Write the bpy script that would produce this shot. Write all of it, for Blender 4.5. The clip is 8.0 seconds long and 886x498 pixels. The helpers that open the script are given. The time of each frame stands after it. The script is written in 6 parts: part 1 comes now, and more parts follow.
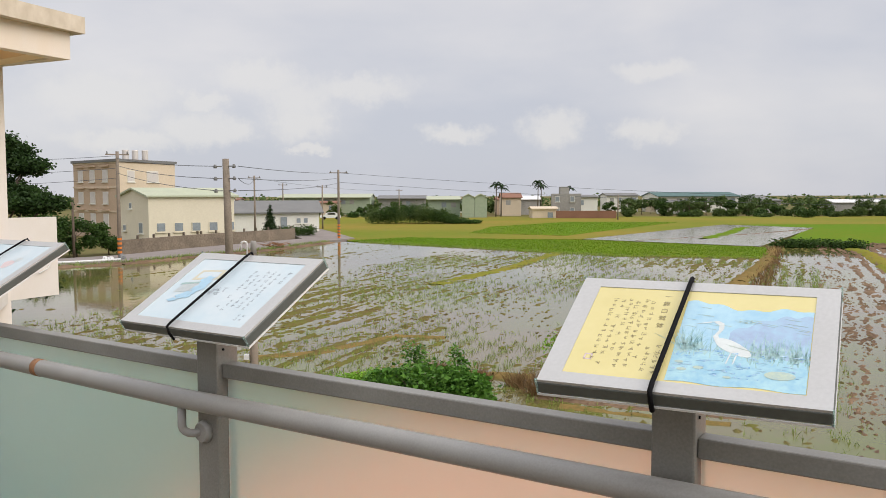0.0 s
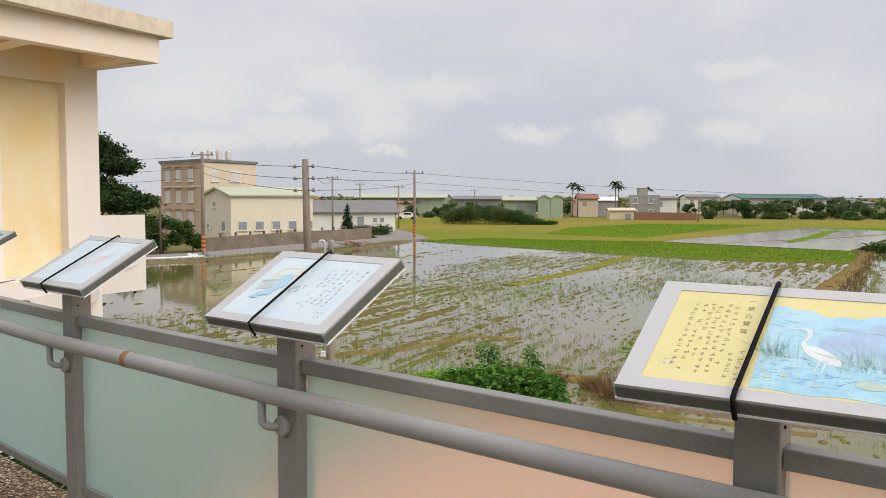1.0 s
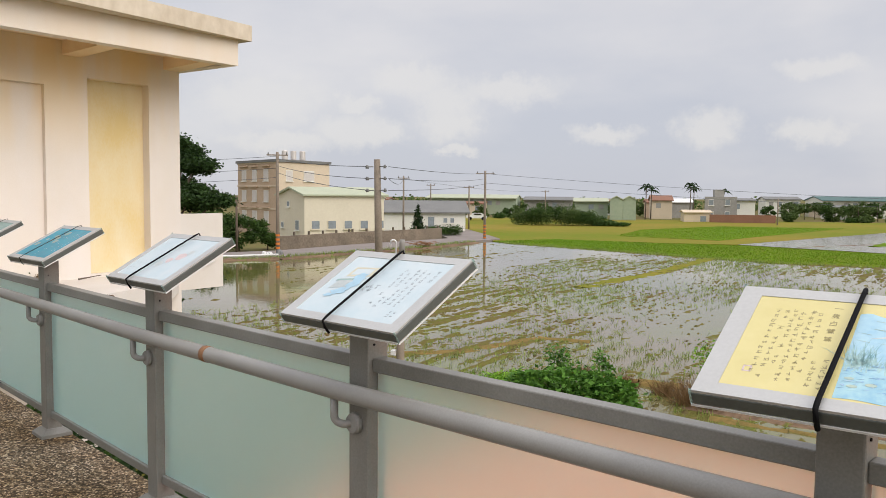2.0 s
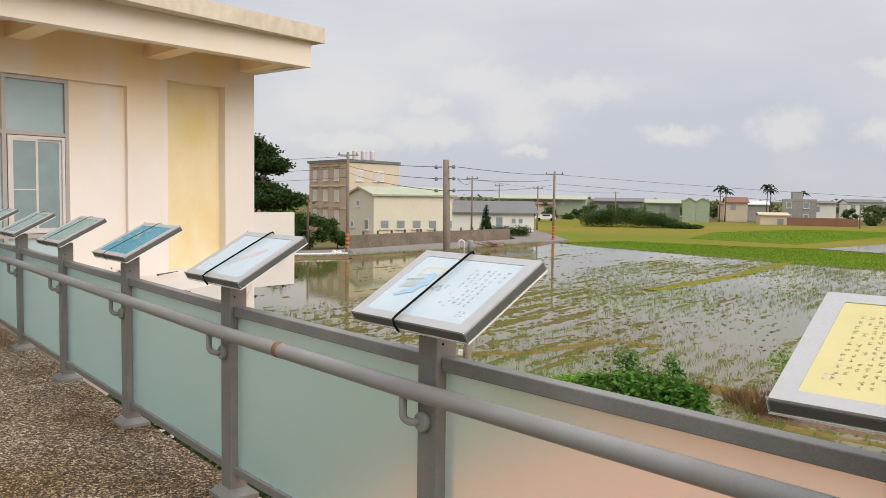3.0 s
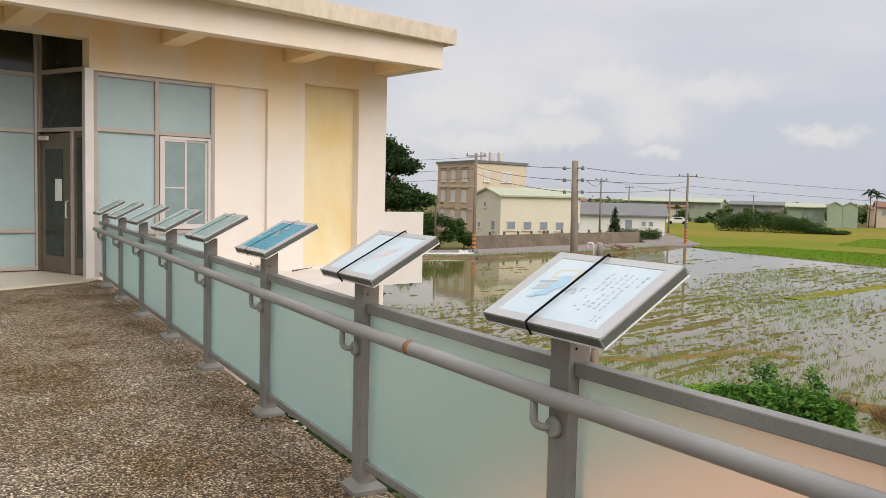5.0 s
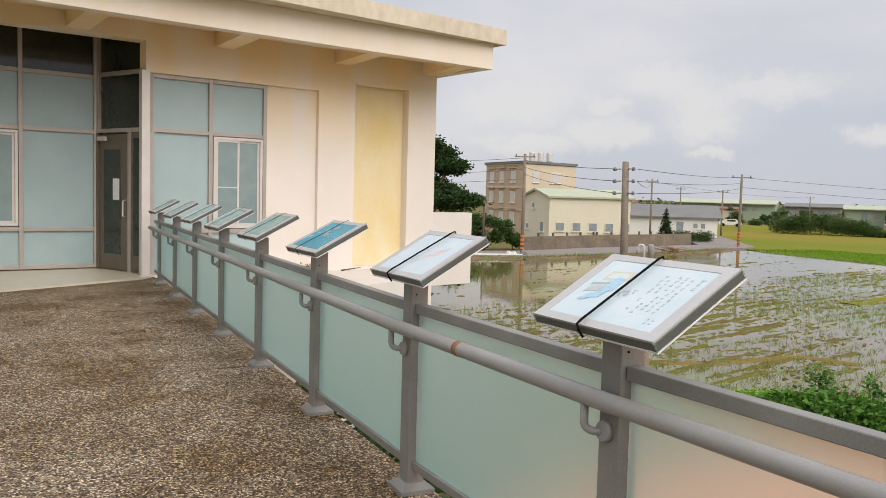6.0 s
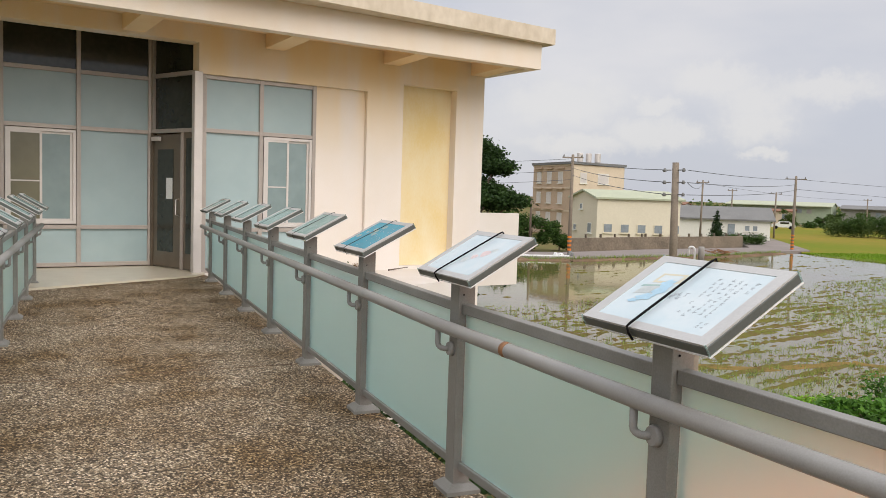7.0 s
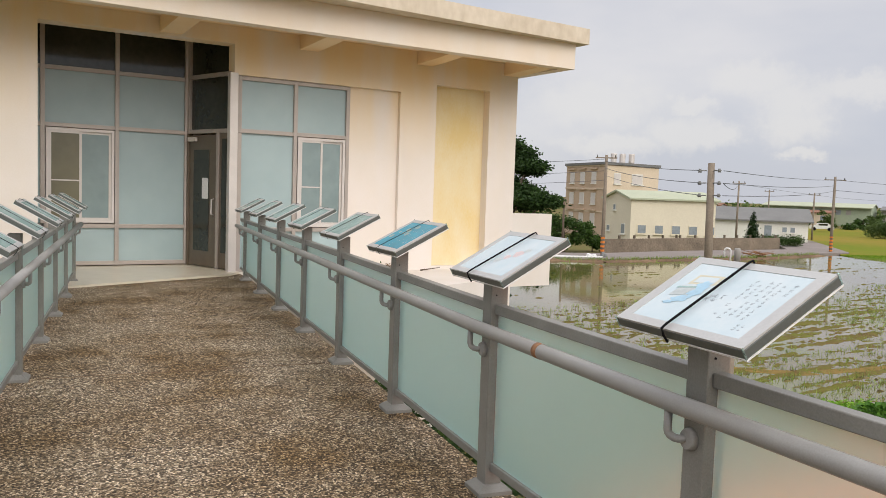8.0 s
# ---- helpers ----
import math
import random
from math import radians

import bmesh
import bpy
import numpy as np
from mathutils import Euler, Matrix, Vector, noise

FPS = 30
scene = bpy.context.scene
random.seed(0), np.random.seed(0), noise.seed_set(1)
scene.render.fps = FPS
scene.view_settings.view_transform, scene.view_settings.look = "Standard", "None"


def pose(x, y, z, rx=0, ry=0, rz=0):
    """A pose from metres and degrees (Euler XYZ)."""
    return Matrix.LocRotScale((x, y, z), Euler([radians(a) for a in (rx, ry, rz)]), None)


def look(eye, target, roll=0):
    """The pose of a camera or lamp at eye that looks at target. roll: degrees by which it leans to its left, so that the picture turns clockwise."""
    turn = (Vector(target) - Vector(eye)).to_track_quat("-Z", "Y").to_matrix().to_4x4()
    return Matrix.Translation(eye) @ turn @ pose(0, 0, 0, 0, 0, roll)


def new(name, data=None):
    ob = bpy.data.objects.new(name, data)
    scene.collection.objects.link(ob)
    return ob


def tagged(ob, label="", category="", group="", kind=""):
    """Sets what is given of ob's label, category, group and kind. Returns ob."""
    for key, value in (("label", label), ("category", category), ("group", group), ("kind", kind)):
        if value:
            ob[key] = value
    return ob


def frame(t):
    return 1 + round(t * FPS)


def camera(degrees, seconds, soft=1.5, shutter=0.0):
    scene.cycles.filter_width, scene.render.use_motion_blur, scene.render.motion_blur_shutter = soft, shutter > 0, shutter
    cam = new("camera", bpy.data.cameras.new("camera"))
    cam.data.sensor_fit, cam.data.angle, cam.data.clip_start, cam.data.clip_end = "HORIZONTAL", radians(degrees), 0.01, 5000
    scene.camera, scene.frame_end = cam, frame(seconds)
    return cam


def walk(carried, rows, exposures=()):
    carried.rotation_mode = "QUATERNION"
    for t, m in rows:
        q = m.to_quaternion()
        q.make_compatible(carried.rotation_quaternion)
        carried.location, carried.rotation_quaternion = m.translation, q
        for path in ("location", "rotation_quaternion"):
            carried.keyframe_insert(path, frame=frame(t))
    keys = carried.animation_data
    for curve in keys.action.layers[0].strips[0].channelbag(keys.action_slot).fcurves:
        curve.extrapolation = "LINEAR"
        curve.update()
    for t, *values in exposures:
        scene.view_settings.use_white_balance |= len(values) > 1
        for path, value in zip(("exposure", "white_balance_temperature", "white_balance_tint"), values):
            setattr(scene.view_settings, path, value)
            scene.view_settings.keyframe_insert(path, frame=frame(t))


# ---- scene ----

cam = camera(56.8, 8.0, soft=0.8)
walk(cam, [
    (0.0, pose(0.087, -0.030, 1.656, 86.23, 0.14, -1.17)),
    (0.5, pose(0.084, -0.029, 1.656, 86.24, -0.05, 1.80)),
    (1.0, pose(0.081, -0.029, 1.656, 86.26, -0.16, 4.09)),
    (1.5, pose(0.077, -0.030, 1.657, 86.27, -0.31, 6.50)),
    (3.0, pose(0.066, -0.038, 1.658, 86.24, -0.83, 13.77)),
    (3.5, pose(0.060, -0.038, 1.658, 86.21, -0.99, 15.95)),
    (4.0, pose(0.050, -0.032, 1.657, 86.18, -1.12, 18.27)),
    (4.5, pose(0.038, -0.022, 1.656, 86.16, -1.24, 20.61)),
    (6.0, pose(0.014, -0.004, 1.653, 86.10, -1.56, 25.98)),
    (6.5, pose(0.009, -0.001, 1.652, 86.08, -1.69, 27.67)),
    (7.0, pose(0.004, 0.000, 1.651, 86.04, -1.81, 29.24)),
    (7.5, pose(0.002, 0.000, 1.651, 86.00, -1.90, 30.49)),
    (8.0, pose(0.000, 0.000, 1.650, 85.99, -1.92, 31.50)),
], exposures=[(0.0, -0.07), (8.0, -0.07)])

# ---------------------------------------------------------------- world and sun
SUN_AZ, SUN_EL = radians(-30), radians(35)      # azimuth from +x, behind the camera on the facade's side
world = bpy.data.worlds.new("overcast_sky")
scene.world = world
world.use_nodes = True
wt = world.node_tree
wt.nodes.clear()


def wnode(kind, **values):
    n = wt.nodes.new(kind)
    for key, value in values.items():
        n.inputs[key].default_value = value
    return n


w_out, w_bg = wnode("ShaderNodeOutputWorld"), wnode("ShaderNodeBackground", Strength=1.0)
sky = wt.nodes.new("ShaderNodeTexSky")
sky.sky_type, sky.sun_disc = "NISHITA", False
sky.sun_elevation, sky.sun_rotation = SUN_EL, radians(90) - SUN_AZ
sky_dim = wt.nodes.new("ShaderNodeVectorMath")
sky_dim.operation = "SCALE"
sky_dim.inputs["Scale"].default_value = 0.10
coord, split = wt.nodes.new("ShaderNodeTexCoord"), wt.nodes.new("ShaderNodeSeparateXYZ")
stretch = wt.nodes.new("ShaderNodeMapping")
stretch.inputs["Scale"].default_value = (1.0, 1.0, 2.6)
billow = wnode("ShaderNodeTexNoise", Scale=2.2, Detail=5.0, Roughness=0.5, Distortion=0.1)
puff = wt.nodes.new("ShaderNodeValToRGB")
puff.color_ramp.elements[0].position, puff.color_ramp.elements[1].position = 0.40, 0.68
puff.color_ramp.elements[0].color, puff.color_ramp.elements[1].color = (0.62, 0.64, 0.722, 1), (0.83, 0.81, 0.825, 1)
height = wt.nodes.new("ShaderNodeValToRGB")     # brighter towards the zenith, as under any overcast sky
height.color_ramp.elements[0].position, height.color_ramp.elements[1].position = 0.0, 0.9
height.color_ramp.elements[0].color, height.color_ramp.elements[1].color = (0.98, 0.98, 0.98, 1), (2.3, 2.25, 2.2, 1)
mid = height.color_ramp.elements.new(0.36)
mid.color = (1.06, 1.05, 1.03, 1)
times_up = wt.nodes.new("ShaderNodeMix")
times_up.data_type, times_up.blend_type = "RGBA", "MULTIPLY"
times_up.inputs["Factor"].default_value = 1.0
# heaped clouds low in the sky: azimuth from +y, height, half width, half height
HEAPS = ((-0.368, 0.112, 0.066, 0.024), (-0.267, 0.077, 0.041, 0.019), (-0.233, 0.074, 0.026, 0.014), (-0.153, 0.088, 0.033, 0.019),
         (-0.081, 0.128, 0.055, 0.014), (-0.197, 0.138, 0.045, 0.015), (-0.261, 0.109, 0.024, 0.010), (-0.153, 0.117, 0.038, 0.021),
         (0.153, 0.081, 0.034, 0.017), (0.033, 0.075, 0.034, 0.010), (0.267, 0.143, 0.038, 0.011), (0.264, 0.074, 0.033, 0.012),
         (-0.351, 0.063, 0.052, 0.010), (-0.139, 0.055, 0.021, 0.006))
azimuth, flat_sky, ragged, warp, warped = (wt.nodes.new(k) for k in ("ShaderNodeMath", "ShaderNodeCombineXYZ", "ShaderNodeTexNoise", "ShaderNodeVectorMath", "ShaderNodeVectorMath"))
azimuth.operation, warp.operation, warped.operation = "ARCTAN2", "MULTIPLY_ADD", "ADD"
ragged.inputs["Scale"].default_value, ragged.inputs["Detail"].default_value, ragged.inputs["Roughness"].default_value = 30.0, 7.0, 0.64
warp.inputs[1].default_value, warp.inputs[2].default_value = (0.085, 0.046, 0.0), (-0.0425, -0.023, 0.0)
for a, b in ((split.outputs["X"], azimuth.inputs[0]), (split.outputs["Y"], azimuth.inputs[1]), (azimuth.outputs[0], flat_sky.inputs["X"]),
             (split.outputs["Z"], flat_sky.inputs["Y"]), (flat_sky.outputs[0], ragged.inputs["Vector"]), (ragged.outputs["Color"], warp.inputs[0]),
             (flat_sky.outputs[0], warped.inputs[0]), (warp.outputs[0], warped.inputs[1])):
    wt.links.new(a, b)
nearest = None
for az, up, wide, tall in HEAPS:
    centred, radius = wt.nodes.new("ShaderNodeMapping"), wt.nodes.new("ShaderNodeVectorMath")
    centred.inputs["Scale"].default_value = (1 / wide, 1 / tall, 0)
    centred.inputs["Location"].default_value = (-az / wide, -up / tall, 0)
    radius.operation = "LENGTH"
    wt.links.new(warped.outputs[0], centred.inputs["Vector"])
    wt.links.new(centred.outputs[0], radius.inputs[0])
    if nearest is None:
        nearest = radius.outputs["Value"]
    else:
        least = wt.nodes.new("ShaderNodeMath")
        least.operation, least.inputs[2].default_value = "SMOOTH_MIN", 0.35
        wt.links.new(nearest, least.inputs[0])
        wt.links.new(radius.outputs["Value"], least.inputs[1])
        nearest = least.outputs[0]
cover, heaped = wt.nodes.new("ShaderNodeMapRange"), wt.nodes.new("ShaderNodeMix")
cover.interpolation_type = "SMOOTHSTEP"
for key, value in (("From Min", 1.65), ("From Max", 0.5), ("To Min", 0.0), ("To Max", 0.8)):
    cover.inputs[key].default_value = value
heaped.data_type = "RGBA"
heaped.inputs["B"].default_value = (0.83, 0.81, 0.81, 1)
wt.links.new(nearest, cover.inputs["Value"])
wt.links.new(cover.outputs["Result"], heaped.inputs["Factor"])
wt.links.new(puff.outputs["Color"], heaped.inputs["A"])
veil = wt.nodes.new("ShaderNodeMix")
veil.data_type = "RGBA"
veil.inputs["Factor"].default_value = 0.90
for a, b in ((coord.outputs["Generated"], stretch.inputs["Vector"]), (stretch.outputs["Vector"], billow.inputs["Vector"]),
             (billow.outputs["Fac"], puff.inputs["Fac"]), (coord.outputs["Generated"], split.inputs["Vector"]),
             (split.outputs["Z"], height.inputs["Fac"]), (heaped.outputs["Result"], times_up.inputs["A"]),
             (height.outputs["Color"], times_up.inputs["B"]), (sky.outputs["Color"], sky_dim.inputs[0]),
             (sky_dim.outputs[0], veil.inputs["A"]), (times_up.outputs["Result"], veil.inputs["B"]),
             (veil.outputs["Result"], w_bg.inputs["Color"]), (w_bg.outputs[0], w_out.inputs["Surface"])):
    wt.links.new(a, b)
sun = new("sun", bpy.data.lights.new("sun", "SUN"))
sun.data.energy, sun.data.angle, sun.data.color = 2.15, radians(45), (1.0, 0.925, 0.85)
sun.matrix_world = look((math.cos(SUN_AZ) * math.cos(SUN_EL), math.sin(SUN_AZ) * math.cos(SUN_EL), math.sin(SUN_EL)), (0, 0, 0))

# ---------------------------------------------------------------- materials


def material(name, color, color2=None, rough=0.7, metal=0.0, scale=8.0, fine=60.0, bump=0.15, spread=0.5, random_tint=0.0, coat=0.0,
             edges=(0.35, 0.65), stretch_by=(1, 1, 1), spec=0.5):
    """A procedural surface: two colours mixed by coarse and fine noise, with fine relief."""
    m = bpy.data.materials.new(name)
    m.use_nodes = True
    nt = m.node_tree
    b = nt.nodes["Principled BSDF"]
    b.inputs["Roughness"].default_value, b.inputs["Metallic"].default_value = rough, metal
    b.inputs["Coat Weight"].default_value = coat
    b.inputs["Specular IOR Level"].default_value = spec
    color2 = color2 or tuple(c * 0.82 for c in color)
    tc, mp = nt.nodes.new("ShaderNodeNewGeometry"), nt.nodes.new("ShaderNodeMapping")
    mp.inputs["Scale"].default_value = stretch_by
    n1, n2 = nt.nodes.new("ShaderNodeTexNoise"), nt.nodes.new("ShaderNodeTexNoise")
    n1.inputs["Scale"].default_value, n1.inputs["Detail"].default_value = scale, 5
    n2.inputs["Scale"].default_value, n2.inputs["Detail"].default_value = fine, 3
    blend = nt.nodes.new("ShaderNodeMix")
    blend.inputs["Factor"].default_value = spread
    ramp = nt.nodes.new("ShaderNodeValToRGB")
    ramp.color_ramp.elements[0].position, ramp.color_ramp.elements[1].position = edges
    ramp.color_ramp.elements[0].color, ramp.color_ramp.elements[1].color = (*color2, 1), (*color, 1)
    bp = nt.nodes.new("ShaderNodeBump")
    bp.inputs["Strength"].default_value, bp.inputs["Distance"].default_value = bump, 0.01
    for a, c in ((tc.outputs["Position"], mp.inputs["Vector"]), (mp.outputs["Vector"], n1.inputs["Vector"]), (mp.outputs["Vector"], n2.inputs["Vector"]),
                 (n1.outputs["Fac"], blend.inputs["A"]), (n2.outputs["Fac"], blend.inputs["B"]), (blend.outputs["Result"], ramp.inputs["Fac"]),
                 (n2.outputs["Fac"], bp.inputs["Height"]), (bp.outputs["Normal"], b.inputs["Normal"])):
        nt.links.new(a, c)
    last = ramp.outputs["Color"]
    if random_tint:
        hsv, mr = nt.nodes.new("ShaderNodeHueSaturation"), nt.nodes.new("ShaderNodeMapRange")
        isl = nt.nodes.new("ShaderNodeNewGeometry")
        mr.inputs["To Min"].default_value, mr.inputs["To Max"].default_value = 1 - random_tint, 1 + random_tint
        nt.links.new(isl.outputs["Random Per Island"], mr.inputs["Value"])
        nt.links.new(mr.outputs["Result"], hsv.inputs["Value"])
        nt.links.new(last, hsv.inputs["Color"])
        last = hsv.outputs["Color"]
    nt.links.new(last, b.inputs["Base Color"])
    return m


def leaf_material(name, color, color2, scale=1.5):
    m = material(name, color, color2, rough=0.6, scale=scale, fine=12, bump=0.0, random_tint=0.35, spec=0.2)
    nt = m.node_tree
    b = nt.nodes["Principled BSDF"]
    tr, ad = nt.nodes.new("ShaderNodeBsdfTranslucent"), nt.nodes.new("ShaderNodeMixShader")
    src = b.inputs["Base Color"].links[0].from_socket
    nt.links.new(src, tr.inputs["Color"])
    ad.inputs["Fac"].default_value = 0.3
    nt.links.new(b.outputs[0], ad.inputs[1])
    nt.links.new(tr.outputs[0], ad.inputs[2])
    nt.links.new(ad.outputs[0], nt.nodes["Material Output"].inputs["Surface"])
    return m


def glass_material(name, color, rough, weight, haze_color, ior=1.45):
    """Frosted glass: a scattering body mixed with rough transmission."""
    m = bpy.data.materials.new(name)
    m.use_nodes = True
    nt = m.node_tree
    b = nt.nodes["Principled BSDF"]
    b.inputs["Base Color"].default_value = (*color, 1)
    b.inputs["Roughness"].default_value, b.inputs["Transmission Weight"].default_value, b.inputs["IOR"].default_value = rough, weight, ior
    tr, ad = nt.nodes.new("ShaderNodeBsdfTranslucent"), nt.nodes.new("ShaderNodeMixShader")
    tr.inputs["Color"].default_value = (*haze_color, 1)
    ad.inputs["Fac"].default_value = 0.18
    nt.links.new(b.outputs[0], ad.inputs[1])
    nt.links.new(tr.outputs[0], ad.inputs[2])
    nt.links.new(ad.outputs[0], nt.nodes["Material Output"].inputs["Surface"])
    return m


def pebble_material(name):
    """Washed gravel: pebbles of mixed tones in dark cement, with large damp and mossy stains."""
    m = bpy.data.materials.new(name)
    m.use_nodes = True
    nt = m.node_tree
    b = nt.nodes["Principled BSDF"]
    b.inputs["Roughness"].default_value, b.inputs["Specular IOR Level"].default_value = 0.9, 0.2
    geo, cell, gap, big = (nt.nodes.new(k) for k in ("ShaderNodeNewGeometry", "ShaderNodeTexVoronoi", "ShaderNodeTexVoronoi", "ShaderNodeTexNoise"))
    gap.feature = "DISTANCE_TO_EDGE"
    cell.inputs["Scale"].default_value = gap.inputs["Scale"].default_value = 80.0
    big.inputs["Scale"].default_value, big.inputs["Detail"].default_value, big.inputs["Roughness"].default_value = 1.1, 6, 0.62
    tone, edge, stain, sep = nt.nodes.new("ShaderNodeValToRGB"), nt.nodes.new("ShaderNodeMapRange"), nt.nodes.new("ShaderNodeValToRGB"), nt.nodes.new("ShaderNodeSeparateColor")
    tone.color_ramp.elements[0].color, tone.color_ramp.elements[1].color = (0.07, 0.058, 0.046, 1), (0.98, 0.91, 0.79, 1)
    tone.color_ramp.elements[0].position, tone.color_ramp.elements[1].position = 0.15, 1.0
    e = tone.color_ramp.elements.new(0.7)
    e.color = (0.41, 0.335, 0.25, 1)
    edge.inputs["From Max"].default_value = 0.12
    stain.color_ramp.elements[0].position, stain.color_ramp.elements[1].position = 0.38, 0.60
    stain.color_ramp.elements[0].color, stain.color_ramp.elements[1].color = (0.58, 0.45, 0.275, 1), (1.0, 0.92, 0.79, 1)
    mul, dark, bp = nt.nodes.new("ShaderNodeMix"), nt.nodes.new("ShaderNodeMix"), nt.nodes.new("ShaderNodeBump")
    for k in (mul, dark):
        k.data_type = "RGBA"
    mul.blend_type, mul.inputs["Factor"].default_value = "MULTIPLY", 1.0
    dark.inputs["A"].default_value = (0.05, 0.042, 0.035, 1)
    bp.inputs["Strength"].default_value, bp.inputs["Distance"].default_value = 0.7, 0.006
    for a, c in ((geo.outputs["Position"], cell.inputs["Vector"]), (geo.outputs["Position"], gap.inputs["Vector"]), (geo.outputs["Position"], big.inputs["Vector"]),
                 (cell.outputs["Color"], sep.inputs["Color"]), (sep.outputs["Red"], tone.inputs["Fac"]), (gap.outputs["Distance"], edge.inputs["Value"]),
                 (edge.outputs["Result"], dark.inputs["Factor"]), (tone.outputs["Color"], dark.inputs["B"]), (big.outputs["Fac"], stain.inputs["Fac"]),
                 (dark.outputs["Result"], mul.inputs["A"]), (stain.outputs["Color"], mul.inputs["B"]), (mul.outputs["Result"], b.inputs["Base Color"]),
                 (edge.outputs["Result"], bp.inputs["Height"]), (bp.outputs["Normal"], b.inputs["Normal"])):
        nt.links.new(a, c)
    return m


def stained_shaded_plaster(name, color, run_shade, streak=1.0):
    """White plaster with uneven-length yellow water runs and painted eave shade below the roof."""
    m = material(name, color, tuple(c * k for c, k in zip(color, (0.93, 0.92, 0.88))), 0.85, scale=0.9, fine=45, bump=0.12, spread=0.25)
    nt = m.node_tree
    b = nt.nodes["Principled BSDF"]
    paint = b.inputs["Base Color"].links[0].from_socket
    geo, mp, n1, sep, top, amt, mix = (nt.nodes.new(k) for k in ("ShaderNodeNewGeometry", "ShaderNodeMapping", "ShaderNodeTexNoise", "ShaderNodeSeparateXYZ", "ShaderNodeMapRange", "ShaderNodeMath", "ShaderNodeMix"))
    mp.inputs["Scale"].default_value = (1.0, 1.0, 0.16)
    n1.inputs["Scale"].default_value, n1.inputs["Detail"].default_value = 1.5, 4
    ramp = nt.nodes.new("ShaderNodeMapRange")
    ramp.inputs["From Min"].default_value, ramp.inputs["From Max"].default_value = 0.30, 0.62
    # yellow grows with height, carrying warm bounce and shade under the eave
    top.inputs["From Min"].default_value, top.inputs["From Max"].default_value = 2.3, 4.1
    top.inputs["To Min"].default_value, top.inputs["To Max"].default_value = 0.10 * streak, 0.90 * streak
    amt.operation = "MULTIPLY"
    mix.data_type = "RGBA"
    mix.inputs["B"].default_value = (*run_shade, 1)
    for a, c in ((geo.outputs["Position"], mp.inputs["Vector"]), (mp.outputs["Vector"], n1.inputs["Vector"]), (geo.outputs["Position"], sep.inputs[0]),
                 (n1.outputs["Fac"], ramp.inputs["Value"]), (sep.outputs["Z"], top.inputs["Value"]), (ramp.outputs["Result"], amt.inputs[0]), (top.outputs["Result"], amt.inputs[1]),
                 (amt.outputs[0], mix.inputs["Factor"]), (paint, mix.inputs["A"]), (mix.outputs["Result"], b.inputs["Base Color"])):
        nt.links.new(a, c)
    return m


M_FACADE = stained_shaded_plaster("stained_eave_shade_plaster", (0.795, 0.735, 0.69), (0.80, 0.61, 0.33), 1.0)
M_PLASTER = material("white_plaster", (0.78, 0.73, 0.68), (0.71, 0.65, 0.58), 0.85, scale=0.9, fine=45, bump=0.12, spread=0.25)
M_CREAM = material("yellowed_plaster", (0.80, 0.72, 0.53), (0.75, 0.58, 0.27), 0.85, scale=0.7, fine=20, bump=0.12, spread=0.15, stretch_by=(1.6, 1.6, 0.8))
M_EAVE = material("cream_eave_paint", (0.85, 0.655, 0.41), (0.77, 0.53, 0.27), 0.85, scale=0.7, fine=30, bump=0.1, spread=0.2, edges=(0.3, 0.55))
M_FASCIA = stained_shaded_plaster("stained_fascia_plaster", (0.86, 0.785, 0.71), (0.79, 0.61, 0.40), 0.4)
M_CAP = material("stained_roof_cap", (0.76, 0.67, 0.54), (0.58, 0.49, 0.37), 0.9, scale=1.1, fine=7, bump=0.2, spread=0.4, stretch_by=(1, 1, 0.7))
M_GREY = material("grey_paint", (0.25, 0.243, 0.218), (0.185, 0.178, 0.158), 0.42, scale=5, fine=140, bump=0.05, spread=0.5)
M_PIPE = material("grey_painted_pipe", (0.33, 0.322, 0.30), (0.275, 0.268, 0.25), 0.38, scale=6, fine=160, bump=0.04, spread=0.5)
M_RUST = material("brown_tape", (0.33, 0.16, 0.07), (0.22, 0.11, 0.05), 0.7, scale=30, fine=120)
M_DECK = pebble_material("washed_gravel_concrete")
M_TILE = material("pale_floor_tile", (0.66, 0.60, 0.48), (0.58, 0.52, 0.40), 0.3, scale=3, fine=40, bump=0.03)
M_ORANGE = material("orange_clay_tile", (0.84, 0.32, 0.16), (0.70, 0.24, 0.11), 0.7, scale=5, fine=40, bump=0.2)
M_FRAME = material("bronze_aluminium", (0.47, 0.415, 0.37), (0.40, 0.35, 0.31), 0.4, 0.3, scale=4, fine=80, bump=0.03)
M_FRAME2 = material("pale_aluminium", (0.68, 0.63, 0.59), (0.60, 0.56, 0.52), 0.4, 0.2, scale=4, fine=80, bump=0.03)
M_DOOR = material("brown_door_steel", (0.175, 0.14, 0.10), (0.14, 0.11, 0.08), 0.35, 0.3, scale=4, fine=60, bump=0.03)
M_DARKGLASS = material("dark_glass", (0.040, 0.041, 0.030), (0.026, 0.027, 0.020), 0.08, scale=2, fine=10, bump=0.0)
M_WINGLASS = material("frosted_film_glass", (0.40, 0.50, 0.505), (0.34, 0.435, 0.445), 0.13, scale=0.5, fine=2, bump=0.0, spread=0.3)
M_PANEL = glass_material("frosted_teal_glass", (0.87, 0.94, 0.935), 0.36, 1.0, (0.48, 0.92, 0.90))
M_CLEAR = glass_material("clear_acrylic", (0.80, 0.95, 0.90), 0.03, 0.85, (0.5, 0.7, 0.65))
M_TRAY = material("board_grey_tray", (0.50, 0.50, 0.485), (0.45, 0.45, 0.435), 0.35, 0.2, scale=6, fine=100, bump=0.03)
